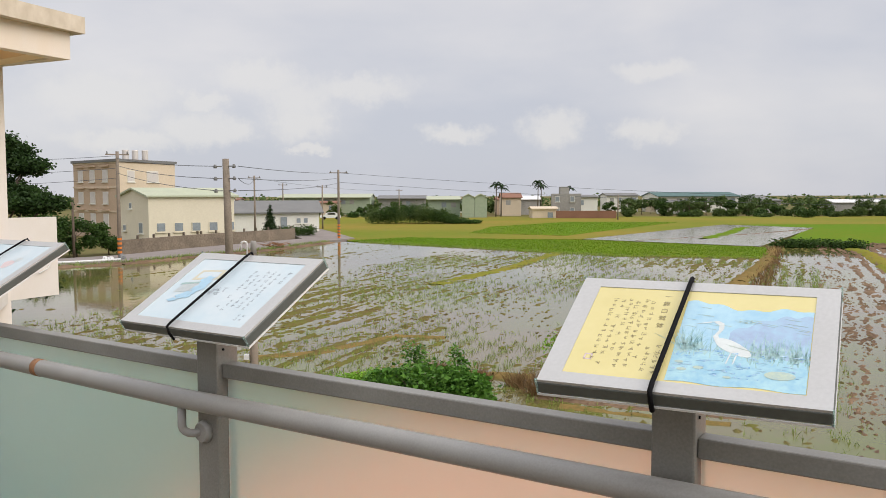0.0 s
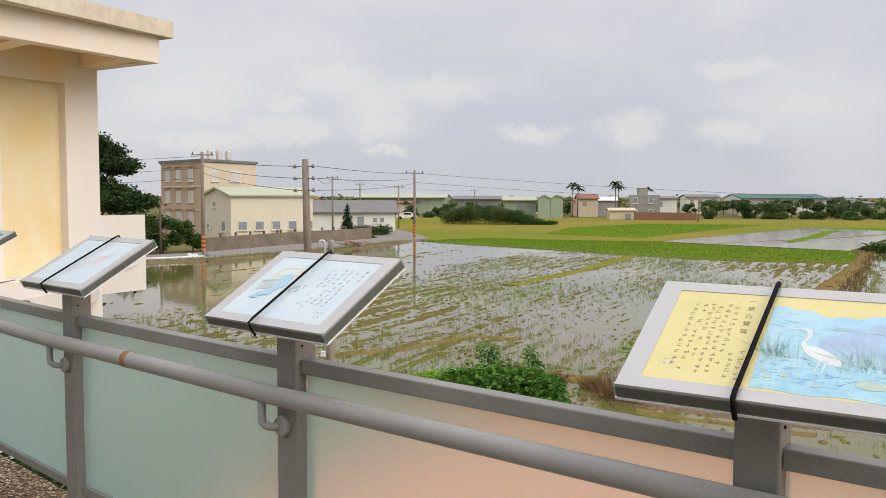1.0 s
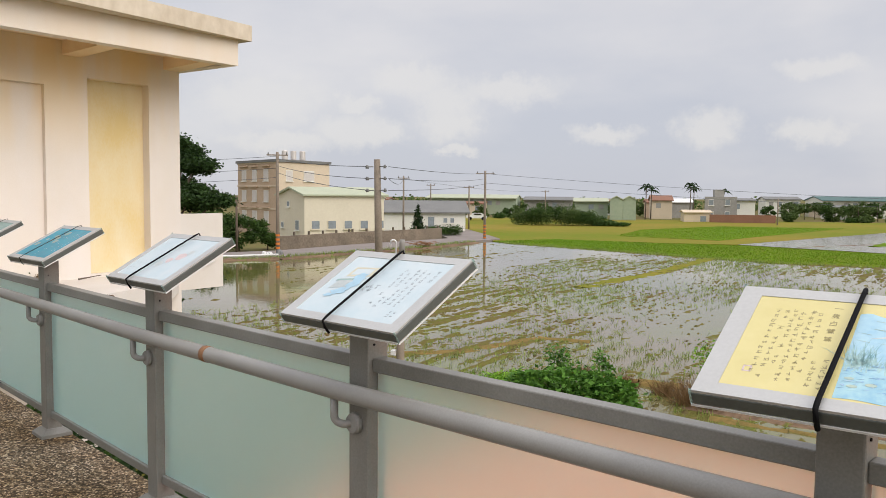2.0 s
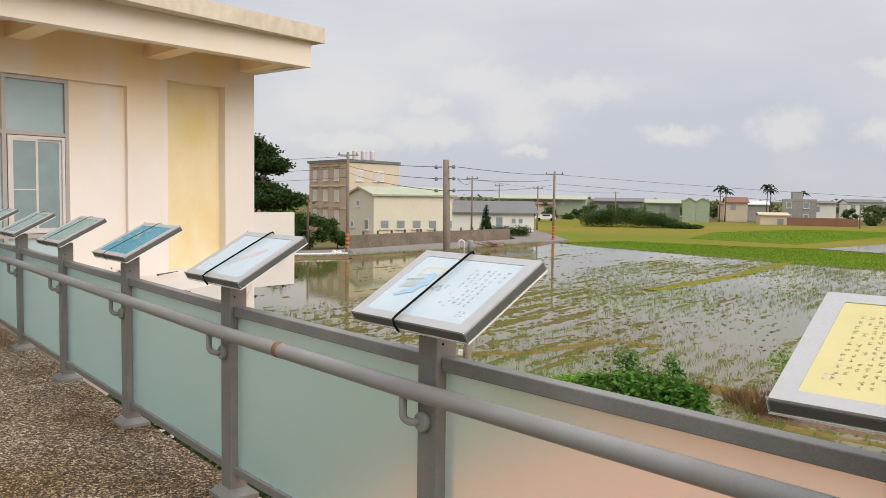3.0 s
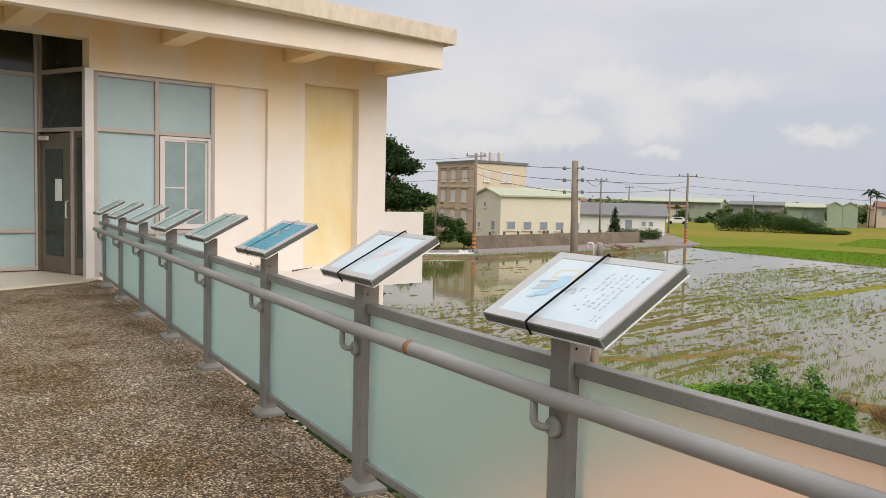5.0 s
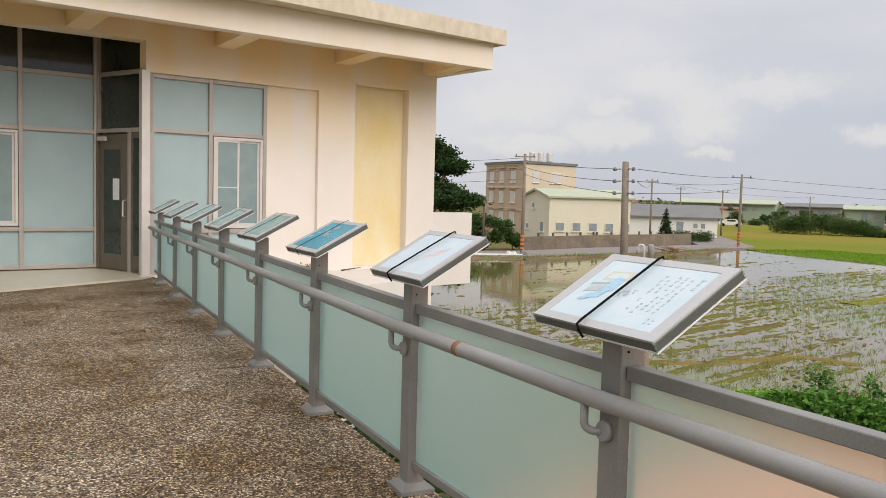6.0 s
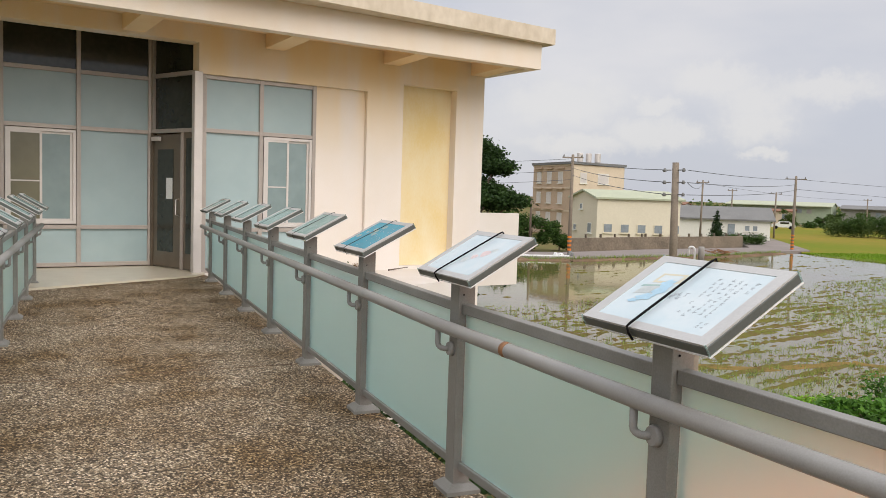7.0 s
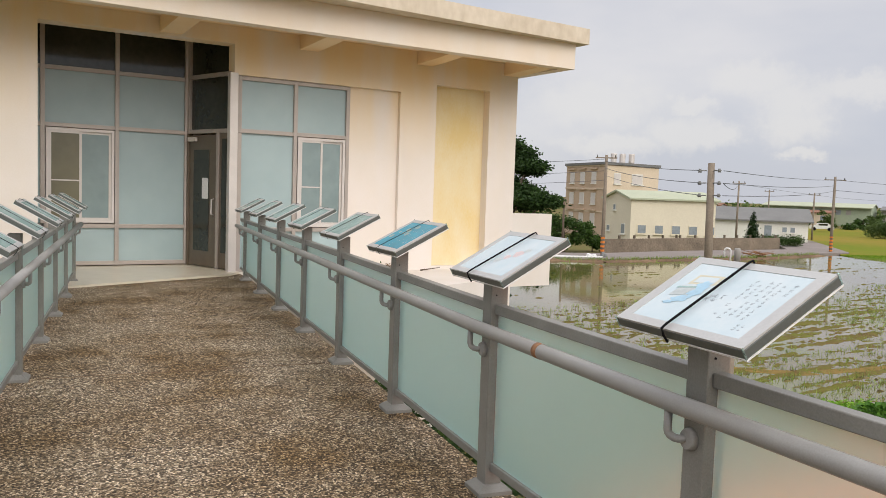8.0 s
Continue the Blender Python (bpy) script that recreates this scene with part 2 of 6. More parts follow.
M_TRAYDARK = material("board_edge", (0.095, 0.108, 0.098), (0.075, 0.085, 0.078), 0.35, scale=6, fine=100, bump=0.03)
M_BLACK = material("black_cord", (0.010, 0.010, 0.011), None, 0.85, scale=40, fine=200, spec=0.1)
M_PAPERW = material("pale_blue_print", (0.58, 0.655, 0.675), (0.50, 0.61, 0.65), 0.22, scale=7, fine=50, bump=0.0, spread=0.2)
M_PAPERY = material("yellow_print", (0.68, 0.60, 0.27), (0.63, 0.55, 0.23), 0.22, scale=7, fine=50, bump=0.0, spread=0.2)
M_PAPERB = material("blue_print", (0.05, 0.375, 0.50), (0.06, 0.28, 0.38), 0.22, scale=9, fine=50, bump=0.0, spread=0.3)
M_PAPERG = material("grey_green_print", (0.36, 0.48, 0.44), (0.25, 0.38, 0.36), 0.22, scale=9, fine=50, bump=0.0, spread=0.3)
M_INK = material("brown_ink", (0.34, 0.29, 0.14), None, 0.6, scale=20, fine=90)
M_INKPALE = material("grey_ink", (0.33, 0.38, 0.41), None, 0.6, scale=20, fine=90)
M_SKYPAINT = material("painted_sky_blue", (0.42, 0.63, 0.72), (0.32, 0.54, 0.68), 0.5, scale=14, fine=60, bump=0.0)
M_HILLPAINT = material("painted_hill_blue", (0.33, 0.42, 0.58), (0.36, 0.55, 0.68), 0.5, scale=14, fine=60, bump=0.0)
M_WATERPAINT = material("painted_water", (0.26, 0.49, 0.63), (0.40, 0.63, 0.68), 0.5, scale=22, fine=70, bump=0.0)
M_RIPPLE = material("painted_deep_blue", (0.14, 0.34, 0.60), (0.50, 0.66, 0.74), 0.5, scale=45, fine=90, bump=0.0)
M_REEDPAINT = material("painted_reeds", (0.46, 0.64, 0.60), (0.22, 0.42, 0.44), 0.5, scale=20, fine=70, bump=0.0)
M_REEDPALE = material("painted_pale_olive", (0.50, 0.58, 0.44), (0.36, 0.48, 0.46), 0.5, scale=60, fine=140, bump=0.0)
M_WHITEPAINT = material("painted_white", (0.68, 0.73, 0.71), None, 0.5, scale=20, fine=70, bump=0.0)
M_PALEBLUE = material("painted_pale_blue", (0.40, 0.61, 0.74), None, 0.5, scale=20, fine=70, bump=0.0)
M_STRAWPAINT = material("painted_straw", (0.62, 0.56, 0.38), (0.55, 0.53, 0.42), 0.5, scale=20, fine=70, bump=0.0)
M_TABLEPAINT = material("painted_grey", (0.40, 0.45, 0.45), (0.50, 0.54, 0.53), 0.5, scale=30, fine=90, bump=0.0)
M_PINK = material("painted_pale_red", (0.66, 0.54, 0.53), None, 0.5, scale=20, fine=70, bump=0.0)
M_GROUND = material("rough_grass_ground", (0.13, 0.15, 0.045), (0.17, 0.12, 0.06), 0.95, scale=0.08, fine=1.2, bump=0.4, spread=0.45, spec=0.05)
M_GREENFIELD = material("young_rice_green", (0.095, 0.20, 0.008), (0.15, 0.18, 0.015), 0.95, scale=0.05, fine=1.4, bump=0.4, spread=0.4, stretch_by=(1, 0.35, 1), spec=0.05)
M_OLIVE = material("dry_olive_field", (0.26, 0.195, 0.04), (0.15, 0.19, 0.02), 0.95, scale=0.05, fine=1.5, bump=0.4, spread=0.4, stretch_by=(0.6, 1, 1), spec=0.05)
M_SOIL = material("wet_soil", (0.24, 0.16, 0.10), (0.10, 0.065, 0.042), 0.75, scale=0.35, fine=5, bump=0.6, spread=0.5, spec=0.05)
M_DRYSOIL = material("ochre_mud", (0.26, 0.17, 0.06), (0.15, 0.12, 0.04), 0.9, scale=1.2, fine=9, bump=0.6, spec=0.05)
M_ALGAEDARK = material("rotted_straw_mud", (0.15, 0.14, 0.045), (0.10, 0.07, 0.035), 0.85, scale=0.9, fine=9, bump=0.6, random_tint=0.4, spec=0.05)
M_ALGAE = material("green_soil", (0.14, 0.155, 0.030), (0.135, 0.085, 0.04), 0.8, scale=1.3, fine=11, bump=0.6, spread=0.5, spec=0.05)
M_ROAD = material("pale_concrete_road", (0.26, 0.225, 0.205), (0.20, 0.17, 0.15), 0.9, scale=0.3, fine=4, bump=0.2)
M_WALLGREY = material("weathered_concrete", (0.27, 0.215, 0.155), (0.12, 0.095, 0.07), 0.9, scale=0.6, fine=6, bump=0.2)
M_POLE = material("concrete_pole", (0.28, 0.23, 0.175), (0.19, 0.155, 0.12), 0.9, scale=1.5, fine=12, bump=0.15)
M_WIRE = material("dark_wire", (0.10, 0.11, 0.12), None, 0.6, scale=5, fine=40)
M_STRIPE = material("orange_stripe", (0.75, 0.22, 0.03), None, 0.5, scale=5, fine=40)
M_TAN = material("tan_stucco", (0.56, 0.42, 0.30), (0.48, 0.36, 0.25), 0.9, scale=0.4, fine=5)
M_BEIGE = material("cream_stucco", (0.66, 0.55, 0.41), (0.58, 0.48, 0.35), 0.9, scale=0.4, fine=5)
M_YELLOWHOUSE = material("pale_yellow_stucco", (0.73, 0.67, 0.52), (0.67, 0.61, 0.47), 0.9, scale=0.4, fine=5)
M_MINT = material("pale_green_roof", (0.45, 0.48, 0.335), (0.39, 0.42, 0.30), 0.6, scale=0.6, fine=5)
M_GREYROOF = material("grey_roof", (0.20, 0.20, 0.19), (0.15, 0.15, 0.145), 0.7, scale=0.5, fine=6)
M_WHITEHOUSE = material("white_house_wall", (0.76, 0.75, 0.68), (0.68, 0.67, 0.60), 0.9, scale=0.4, fine=5)
M_FARWALL = material("grey_far_wall", (0.36, 0.35, 0.32), (0.28, 0.27, 0.25), 0.9, scale=0.2, fine=2)
M_FARGREEN = material("green_far_wall", (0.36, 0.42, 0.30), (0.30, 0.36, 0.26), 0.9, scale=0.2, fine=2)
M_TEALROOF = material("dark_teal_roof", (0.06, 0.14, 0.13), (0.05, 0.11, 0.10), 0.6, scale=0.2, fine=2)
M_BRICK = material("red_brick_wall", (0.28, 0.14, 0.09), (0.22, 0.11, 0.07), 0.9, scale=0.4, fine=5)
M_WHITE = material("white_metal", (0.78, 0.78, 0.76), None, 0.4, scale=3, fine=30)
M_PANE = material("house_pane", (0.30, 0.34, 0.36), (0.22, 0.25, 0.27), 0.15, scale=0.7, fine=4, bump=0.0)
M_LEAF = leaf_material("tree_leaf", (0.075, 0.135, 0.026), (0.028, 0.062, 0.014))
M_LEAFDARK = leaf_material("dark_tree_leaf", (0.035, 0.07, 0.018), (0.014, 0.032, 0.010))
M_LEAFBRIGHT = leaf_material("bush_leaf", (0.25, 0.43, 0.045), (0.08, 0.19, 0.025))
M_TREE = leaf_material("shady_tree_leaf", (0.050, 0.095, 0.022), (0.018, 0.042, 0.012))
M_RICE = leaf_material("young_rice_blade", (0.17, 0.31, 0.015), (0.14, 0.23, 0.015), 0.15)
M_LIME = leaf_material("lime_creeper_leaf", (0.27, 0.47, 0.045), (0.13, 0.29, 0.03))
M_BUSH = leaf_material("dark_bush_leaf", (0.12, 0.26, 0.035), (0.045, 0.125, 0.018), 3.0)
M_BLOSSOM = leaf_material("pale_blossom", (0.75, 0.72, 0.45), (0.7, 0.68, 0.55))
M_DRYGRASS = leaf_material("dry_grass", (0.26, 0.16, 0.07), (0.16, 0.10, 0.05))
# far leaf colour lightened to put the haze of distance into it
M_HAZELEAF = leaf_material("hazed_far_leaf", (0.115, 0.165, 0.045), (0.060, 0.10, 0.028), 0.6)
M_STRAW = leaf_material("rice_stubble", (0.24, 0.34, 0.07), (0.20, 0.24, 0.07))
M_BARK = material("bark", (0.16, 0.12, 0.09), (0.10, 0.075, 0.055), 0.95, scale=4, fine=25, bump=0.4)

M_WATER = bpy.data.materials.new("paddy_water")
M_WATER.use_nodes = True
_b = M_WATER.node_tree.nodes["Principled BSDF"]
_b.inputs["Base Color"].default_value = (0.16, 0.13, 0.065, 1)
_silt, _tint = M_WATER.node_tree.nodes.new("ShaderNodeTexNoise"), M_WATER.node_tree.nodes.new("ShaderNodeValToRGB")
_silt.inputs["Scale"].default_value, _silt.inputs["Detail"].default_value, _silt.inputs["Roughness"].default_value = 0.16, 7, 0.68
_tint.color_ramp.elements[0].position, _tint.color_ramp.elements[1].position = 0.42, 0.60
_tint.color_ramp.elements[0].color, _tint.color_ramp.elements[1].color = (0.155, 0.12, 0.06, 1), (0.135, 0.145, 0.030, 1)
_b.inputs["Roughness"].default_value, _b.inputs["IOR"].default_value, _b.inputs["Specular IOR Level"].default_value = 0.05, 1.33, 0.8
_g, _n, _p = (M_WATER.node_tree.nodes.new(k) for k in ("ShaderNodeNewGeometry", "ShaderNodeTexNoise", "ShaderNodeBump"))
_n.inputs["Scale"].default_value, _n.inputs["Detail"].default_value = 1.6, 3
_p.inputs["Strength"].default_value, _p.inputs["Distance"].default_value = 0.06, 0.05
for _a, _c in ((_g.outputs["Position"], _silt.inputs["Vector"]), (_silt.outputs["Fac"], _tint.inputs["Fac"]), (_tint.outputs["Color"], _b.inputs["Base Color"]), (_g.outputs["Position"], _n.inputs["Vector"]), (_n.outputs["Fac"], _p.inputs["Height"]), (_p.outputs["Normal"], _b.inputs["Normal"])):
    M_WATER.node_tree.links.new(_a, _c)

M_WATERFAR = M_WATER.copy()                      # ruffled by the wind
M_WATERFAR.name = "ruffled_paddy_water"
M_WATERFAR.node_tree.nodes["Principled BSDF"].inputs["Roughness"].default_value = 0.10
for _k in M_WATERFAR.node_tree.nodes:
    if _k.bl_idname == "ShaderNodeBump":
        _k.inputs["Strength"].default_value = 0.45

# ---------------------------------------------------------------- mesh helpers


def box(bm, lo, hi, m=None, bevel=0.0):
    """A box from corner lo to corner hi, moved by m."""
    size = [h - l for l, h in zip(lo, hi)]
    got = bmesh.ops.create_cube(bm, size=1, matrix=Matrix.Translation([(l + h) / 2 for l, h in zip(lo, hi)]) @ Matrix.Diagonal((*size, 1)))
    vs = got["verts"]
    if bevel:
        es = list({e for v in vs for e in v.link_edges})
        made = bmesh.ops.bevel(bm, geom=es, offset=bevel, segments=2, profile=0.5, affect="EDGES")
        vs = list({v for f in made["faces"] for v in f.verts} | {v for v in vs if v.is_valid})
    if m:
        bmesh.ops.transform(bm, matrix=m, verts=[v for v in vs if v.is_valid])
    return vs


def prism(bm, pts, z0, z1, m=None):
    """An upright prism over the outline pts (anticlockwise seen from above)."""
    lo, hi = [bm.verts.new((x, y, z0)) for x, y in pts], [bm.verts.new((x, y, z1)) for x, y in pts]
    bm.faces.new(lo[::-1]), bm.faces.new(hi)
    for i in range(len(pts)):
        j = (i + 1) % len(pts)
        bm.faces.new((lo[i], lo[j], hi[j], hi[i]))
    if m:
        bmesh.ops.transform(bm, matrix=m, verts=lo + hi)


def tube(bm, pts, r, sides=12, r_end=None, caps=True):
    """A round bar along pts, of radius r, tapering to r_end."""
    pts, rings = [Vector(p) for p in pts], []
    r_end = r if r_end is None else r_end
    for i, p in enumerate(pts):
        way = (pts[min(i + 1, len(pts) - 1)] - pts[max(i - 1, 0)]).normalized()
        side = way.cross(Vector((0, 0, 1)) if abs(way.z) < 0.95 else Vector((1, 0, 0))).normalized()
        up = side.cross(way)
        rad = r + (r_end - r) * i / (len(pts) - 1)
        rings.append([bm.verts.new(p + (side * math.cos(a) + up * math.sin(a)) * rad) for a in (2 * math.pi * k / sides for k in range(sides))])
    for a, b in zip(rings, rings[1:]):
        for k in range(sides):
            f = bm.faces.new((a[k], a[(k + 1) % sides], b[(k + 1) % sides], b[k]))
            f.smooth = True
    if caps:
        bm.faces.new(rings[0][::-1]), bm.faces.new(rings[-1])


def part(name, bm, mat, parent=None, label="", m=None):
    """Links bm as one mesh object, under parent if given."""
    bmesh.ops.recalc_face_normals(bm, faces=bm.faces)
    me = bpy.data.meshes.new(name)
    bm.to_mesh(me)
    bm.free()
    me.materials.append(mat)
    ob = new(name, me)
    if parent is not None:
        ob.parent = parent
    if m is not None:
        ob.matrix_basis = m
    if label:
        ob["label"] = label
    return ob


def boxpart(name, lo, hi, mat, parent=None, bevel=0.0, label="", m=None):
    bm = bmesh.new()
    box(bm, lo, hi, None, bevel)
    return part(name, bm, mat, parent, label, m)


def mesh_from(name, verts, faces, mat, parent=None, smooth=False):
    me = bpy.data.meshes.new(name)
    me.from_pydata(verts, [], faces)
    me.materials.append(mat)
    if smooth:
        me.shade_smooth()
    ob = new(name, me)
    if parent is not None:
        ob.parent = parent
    return ob


def thing(name, m, label, category, group="", kind=""):
    ob = new(name)
    ob.matrix_basis = m
    return tagged(ob, label, category, group, kind)


def leaves(name, blobs, count, size, mat, parent, seed, flat=0.6, droop=0.0):
    """A crown: count leaf quads strewn in the shells of blobs (centre, radii)."""
    rng = np.random.default_rng(seed)
    weights = np.array([b[1][0] * b[1][1] + b[1][2] * b[1][0] for b in blobs])
    pick = rng.choice(len(blobs), count, p=weights / weights.sum())
    c, r = np.array([b[0] for b in blobs])[pick], np.array([b[1] for b in blobs])[pick]
    d = rng.normal(size=(count, 3))
    d /= np.linalg.norm(d, axis=1)[:, None]
    p = c + d * r * (rng.random((count, 1)) ** 0.45) * (1 + 0.16 * rng.normal(size=(count, 1)))
    a = rng.normal(size=(count, 3)) * [1, 1, 1 - flat]
    a[:, 2] -= droop
    a /= np.linalg.norm(a, axis=1)[:, None]
    b = np.cross(a, rng.normal(size=(count, 3)))
    b /= np.linalg.norm(b, axis=1)[:, None]
    s = size * (0.6 + 0.8 * rng.random((count, 1)))
    v = np.stack([p - a * s * 0.5, p + b * s * 0.28, p + a * s * 0.5, p - b * s * 0.28], axis=1).reshape(-1, 3)
    f = [(4 * i, 4 * i + 1, 4 * i + 2, 4 * i + 3) for i in range(count)]
    return mesh_from(name, v.tolist(), f, mat, parent)

# ---------------------------------------------------------------- plan
GROUND = -3.6                                    # the fields lie this far under the walkway
RAIL_YAW = 52.3
RAIL = Vector((-math.sin(radians(RAIL_YAW)), math.cos(radians(RAIL_YAW)), 0))    # along the walkway, towards the building
OUT = Vector((RAIL.y, -RAIL.x, 0))               # from the walkway out over the field
STEP = 1.72                                      # between posts
P2, L1 = Vector((-2.07, 3.965, 0)), Vector((-6.36, 3.82, 0))
POSTS = [Vector((2.2, 1.03, 0)), Vector((0.731, 2.02, 0)), Vector((-0.685, 2.972, 0))] + [P2 + RAIL * STEP * i for i in range(7)]
LEFT = [L1 + RAIL * STEP * i for i in range(-2, 5)]
B = pose(-11.14, 11.03, 0, 0, 0, 63.3)           # the building: x along its facade, y into it


def strip(name, pts, z, mat, label, category, thick=0.12):
    bm = bmesh.new()
    prism(bm, pts, z - thick, z)
    return tagged(part(name, bm, mat), label, category, kind="structure")


# ---------------------------------------------------------------- ground, fields, road
def disc(name, radius, z, mat):
    bm = bmesh.new()
    bmesh.ops.create_grid(bm, x_segments=60, y_segments=60, size=radius)
    bmesh.ops.translate(bm, verts=bm.verts, vec=(0, 0, z))
    return part(name, bm, mat)


tagged(disc("ground", 3000, GROUND - 0.25, M_GROUND), "flat farmland of rough grass and bare soil", "ground", kind="structure")
WATER = [(-60, 20), (-22, 8), (-12, 14), (60, 6), (75, 40), (42, 80), (33, 79), (28.6, 67.0), (17, 70.2), (10.9, 75.6), (2.7, 83.7), (-7.3, 92.5), (-11, 92.8), (-15, 79.7), (-19.6, 71.6), (-23.7, 63.4), (-29, 59), (-60, 50)]
strip("water", WATER, GROUND, M_WATER, "shallow flooded rice paddy mirroring the cloudy sky", "water", 0.1)
strip("far_water", [(18.4, 95.9), (33.5, 81.3), (60.1, 125.6), (51.5, 140.9)], GROUND + 0.04, M_WATERFAR, "distant flooded paddy field with still water", "water", 0.3)
FARGREEN = [(6.0, 112.5), (17.8, 103.9), (27.2, 120.0), (47.4, 153.0), (26.4, 154.9), (10.8, 134.1)]
GREEN = [(-9, 94), (-7.3, 92.3), (2.7, 83.5), (10.9, 75.4), (17, 70.0), (28.9, 66.8), (33.4, 79.8), (18.4, 94), (10, 96), (-2, 101)]
strip("green_field", GREEN, GROUND + 0.045, M_GREENFIELD, "bright green young rice field beside the flooded paddy", "field", 0.3)
strip("olive_field", [(-9, 95), (-2, 101), (10, 97), (18, 96), (30, 112), (52, 141), (120, 141), (120, 190), (-30, 200), (-18, 120), (-12, 112)], GROUND + 0.03, M_OLIVE, "dry yellow-green field stretching to the houses", "field", 0.3)
strip("green_strip", [(14, 99), (17.8, 97), (51, 142), (60, 127), (36, 83), (45, 82), (130, 120), (130, 140), (60, 150), (20, 150)], GROUND + 0.02, M_GREENFIELD, "green rice field round the far paddy", "field", 0.2)
strip("far_green_field", FARGREEN, GROUND + 0.06, M_GREENFIELD, "green stripe of young rice", "field", 0.2)
strip("road", [(-60, 52), (-29, 59.5), (-23.7, 64), (-19.6, 72.2), (-15, 80.5), (-11, 92), (-8.5, 98), (-12, 111), (-16, 125), (-60, 150), (-60, 140), (-20, 116), (-14.6, 97), (-22.4, 81.6), (-26.4, 71), (-31, 66), (-60, 58)], GROUND + 0.16, M_ROAD, "pale concrete lane curving along the paddy", "road", 0.5)


def soil_sheet():
    """Furrowed mud that rises through the water in rows."""
    rng = np.random.default_rng(4)
    ux, uy = 0.42, 0.907
    xs, ys = np.arange(-34, 46, 0.14), np.arange(13, 91, 0.14)
    X, Y = np.meshgrid(xs, ys)
    along, across = X * ux + Y * uy, X * uy - Y * ux

    def field(sx, sy, n, seed):
        r, out = np.random.default_rng(seed), np.zeros_like(X)
        for _ in range(n):
            k, a = r.uniform(0.6, 1.6), r.uniform(0, 2 * np.pi)
            out += np.sin(along * sx * k * np.cos(a) + across * sy * k * np.sin(a) + r.uniform(0, 6.28))
        return out / np.sqrt(n)
    furrow = np.sin(across * 2 * np.pi / 1.5 + 0.9 * field(0.5, 0.5, 8, 1))
    wide = 0.7 * field(0.10, 0.42, 9, 2) + 0.5 * field(0.35, 1.1, 9, 6)
    clod = 0.85 * field(0.8, 8.0, 30, 3) + 0.5 * field(2.6, 15.0, 30, 5) + 0.65 * rng.normal(size=X.shape)
    right = 1 / (1 + np.exp(-(across - 2.0) * 0.8))          # ploughed part
    leftp = 1 / (1 + np.exp((across + 29) * 0.45))           # open water by the lane
    h = 0.013 * furrow + 0.030 * right * np.sin(across * 2 * np.pi / 0.85 + 0.3 * field(0.3, 0.3, 6, 8)) + 0.030 * wide + 0.040 * clod - 0.046 + 0.036 * right - 0.060 * leftp + 0.012 / (1 + np.exp((across + 21) * 0.5))
    Z = GROUND + h
    ny, nx = X.shape
    idx = np.arange(nx * ny).reshape(ny, nx)
    quads = np.stack([idx[:-1, :-1], idx[:-1, 1:], idx[1:, 1:], idx[1:, :-1]], axis=-1).reshape(-1, 4)
    cx, cy = X[:-1, :-1].ravel(), Y[:-1, :-1].ravel()
    inside = np.zeros(len(quads), bool)
    for i in range(len(WATER)):
        (x1, y1), (x2, y2) = WATER[i], WATER[(i + 1) % len(WATER)]
        cross = ((y1 > cy) != (y2 > cy)) & (cx < (x2 - x1) * (cy - y1) / ((y2 - y1) or 1e-9) + x1)
        inside ^= cross
    zq = Z.ravel()[quads]
    keep = inside & (zq.max(axis=1) > GROUND - 0.01)
    acr = across[:-1, :-1].ravel()
    verts = np.stack([X.ravel(), Y.ravel(), Z.ravel()], axis=1)
    for nm, mask, mat, lab in (("mud", keep & (acr > 1.0), M_SOIL, "brown ploughed mud in furrows standing in water"),
                               ("weedy_mud", keep & (acr <= 1.0), M_ALGAE, "green weedy mud rows in the flooded paddy")):
        q = quads[mask]
        used, inv = np.unique(q, return_inverse=True)
        tagged(mesh_from(nm, verts[used].tolist(), inv.reshape(-1, 4).tolist(), mat, smooth=True), lab, "soil", kind="stuff")


soil_sheet()


def stubble():
    rng = np.random.default_rng(9)
    v, f = [], []
    n = 0
    while n < 50000:
        x, y = rng.uniform(-26, 30), 15 + 74 * rng.random() ** 1.15
        across = x * 0.907 - y * 0.42
        across = round(across / 0.9) * 0.9 + rng.normal() * 0.17
        along = x * 0.42 + y * 0.907
        x, y = across * 0.907 + along * 0.42, -across * 0.42 + along * 0.907
        if y < 15 or y > 90 - 0.9 * max(0.0, x + 6) or across > 1.5 or across < -29 or math.sin(x * 0.5 + 2) + math.sin(y * 0.31) + rng.normal() * 0.9 < 0.0:
            n += 1
            continue
        for _ in range(4):
            a, hgt, lean = rng.uniform(0, 6.28), rng.uniform(0.06, 0.20), rng.normal(size=2) * 0.08
            dx, dy = math.cos(a) * 0.012, math.sin(a) * 0.012
            px, py = x + rng.normal() * 0.06, y + rng.normal() * 0.06
            k = len(v)
            v += [(px - dx, py - dy, GROUND - 0.02), (px + dx, py + dy, GROUND - 0.02), (px + lean[0], py + lean[1], GROUND + hgt)]
            f.append((k, k + 1, k + 2))
        n += 1
    tagged(mesh_from("rice_stubble", v, f, M_STRAW), "thin green rice seedlings in rows standing in water", "rice plants", kind="stuff")


stubble()

# ---------------------------------------------------------------- walkway deck
deck_edge = 0.10


def side(p, off):
    q = p + OUT * off
    return (q.x, q.y)


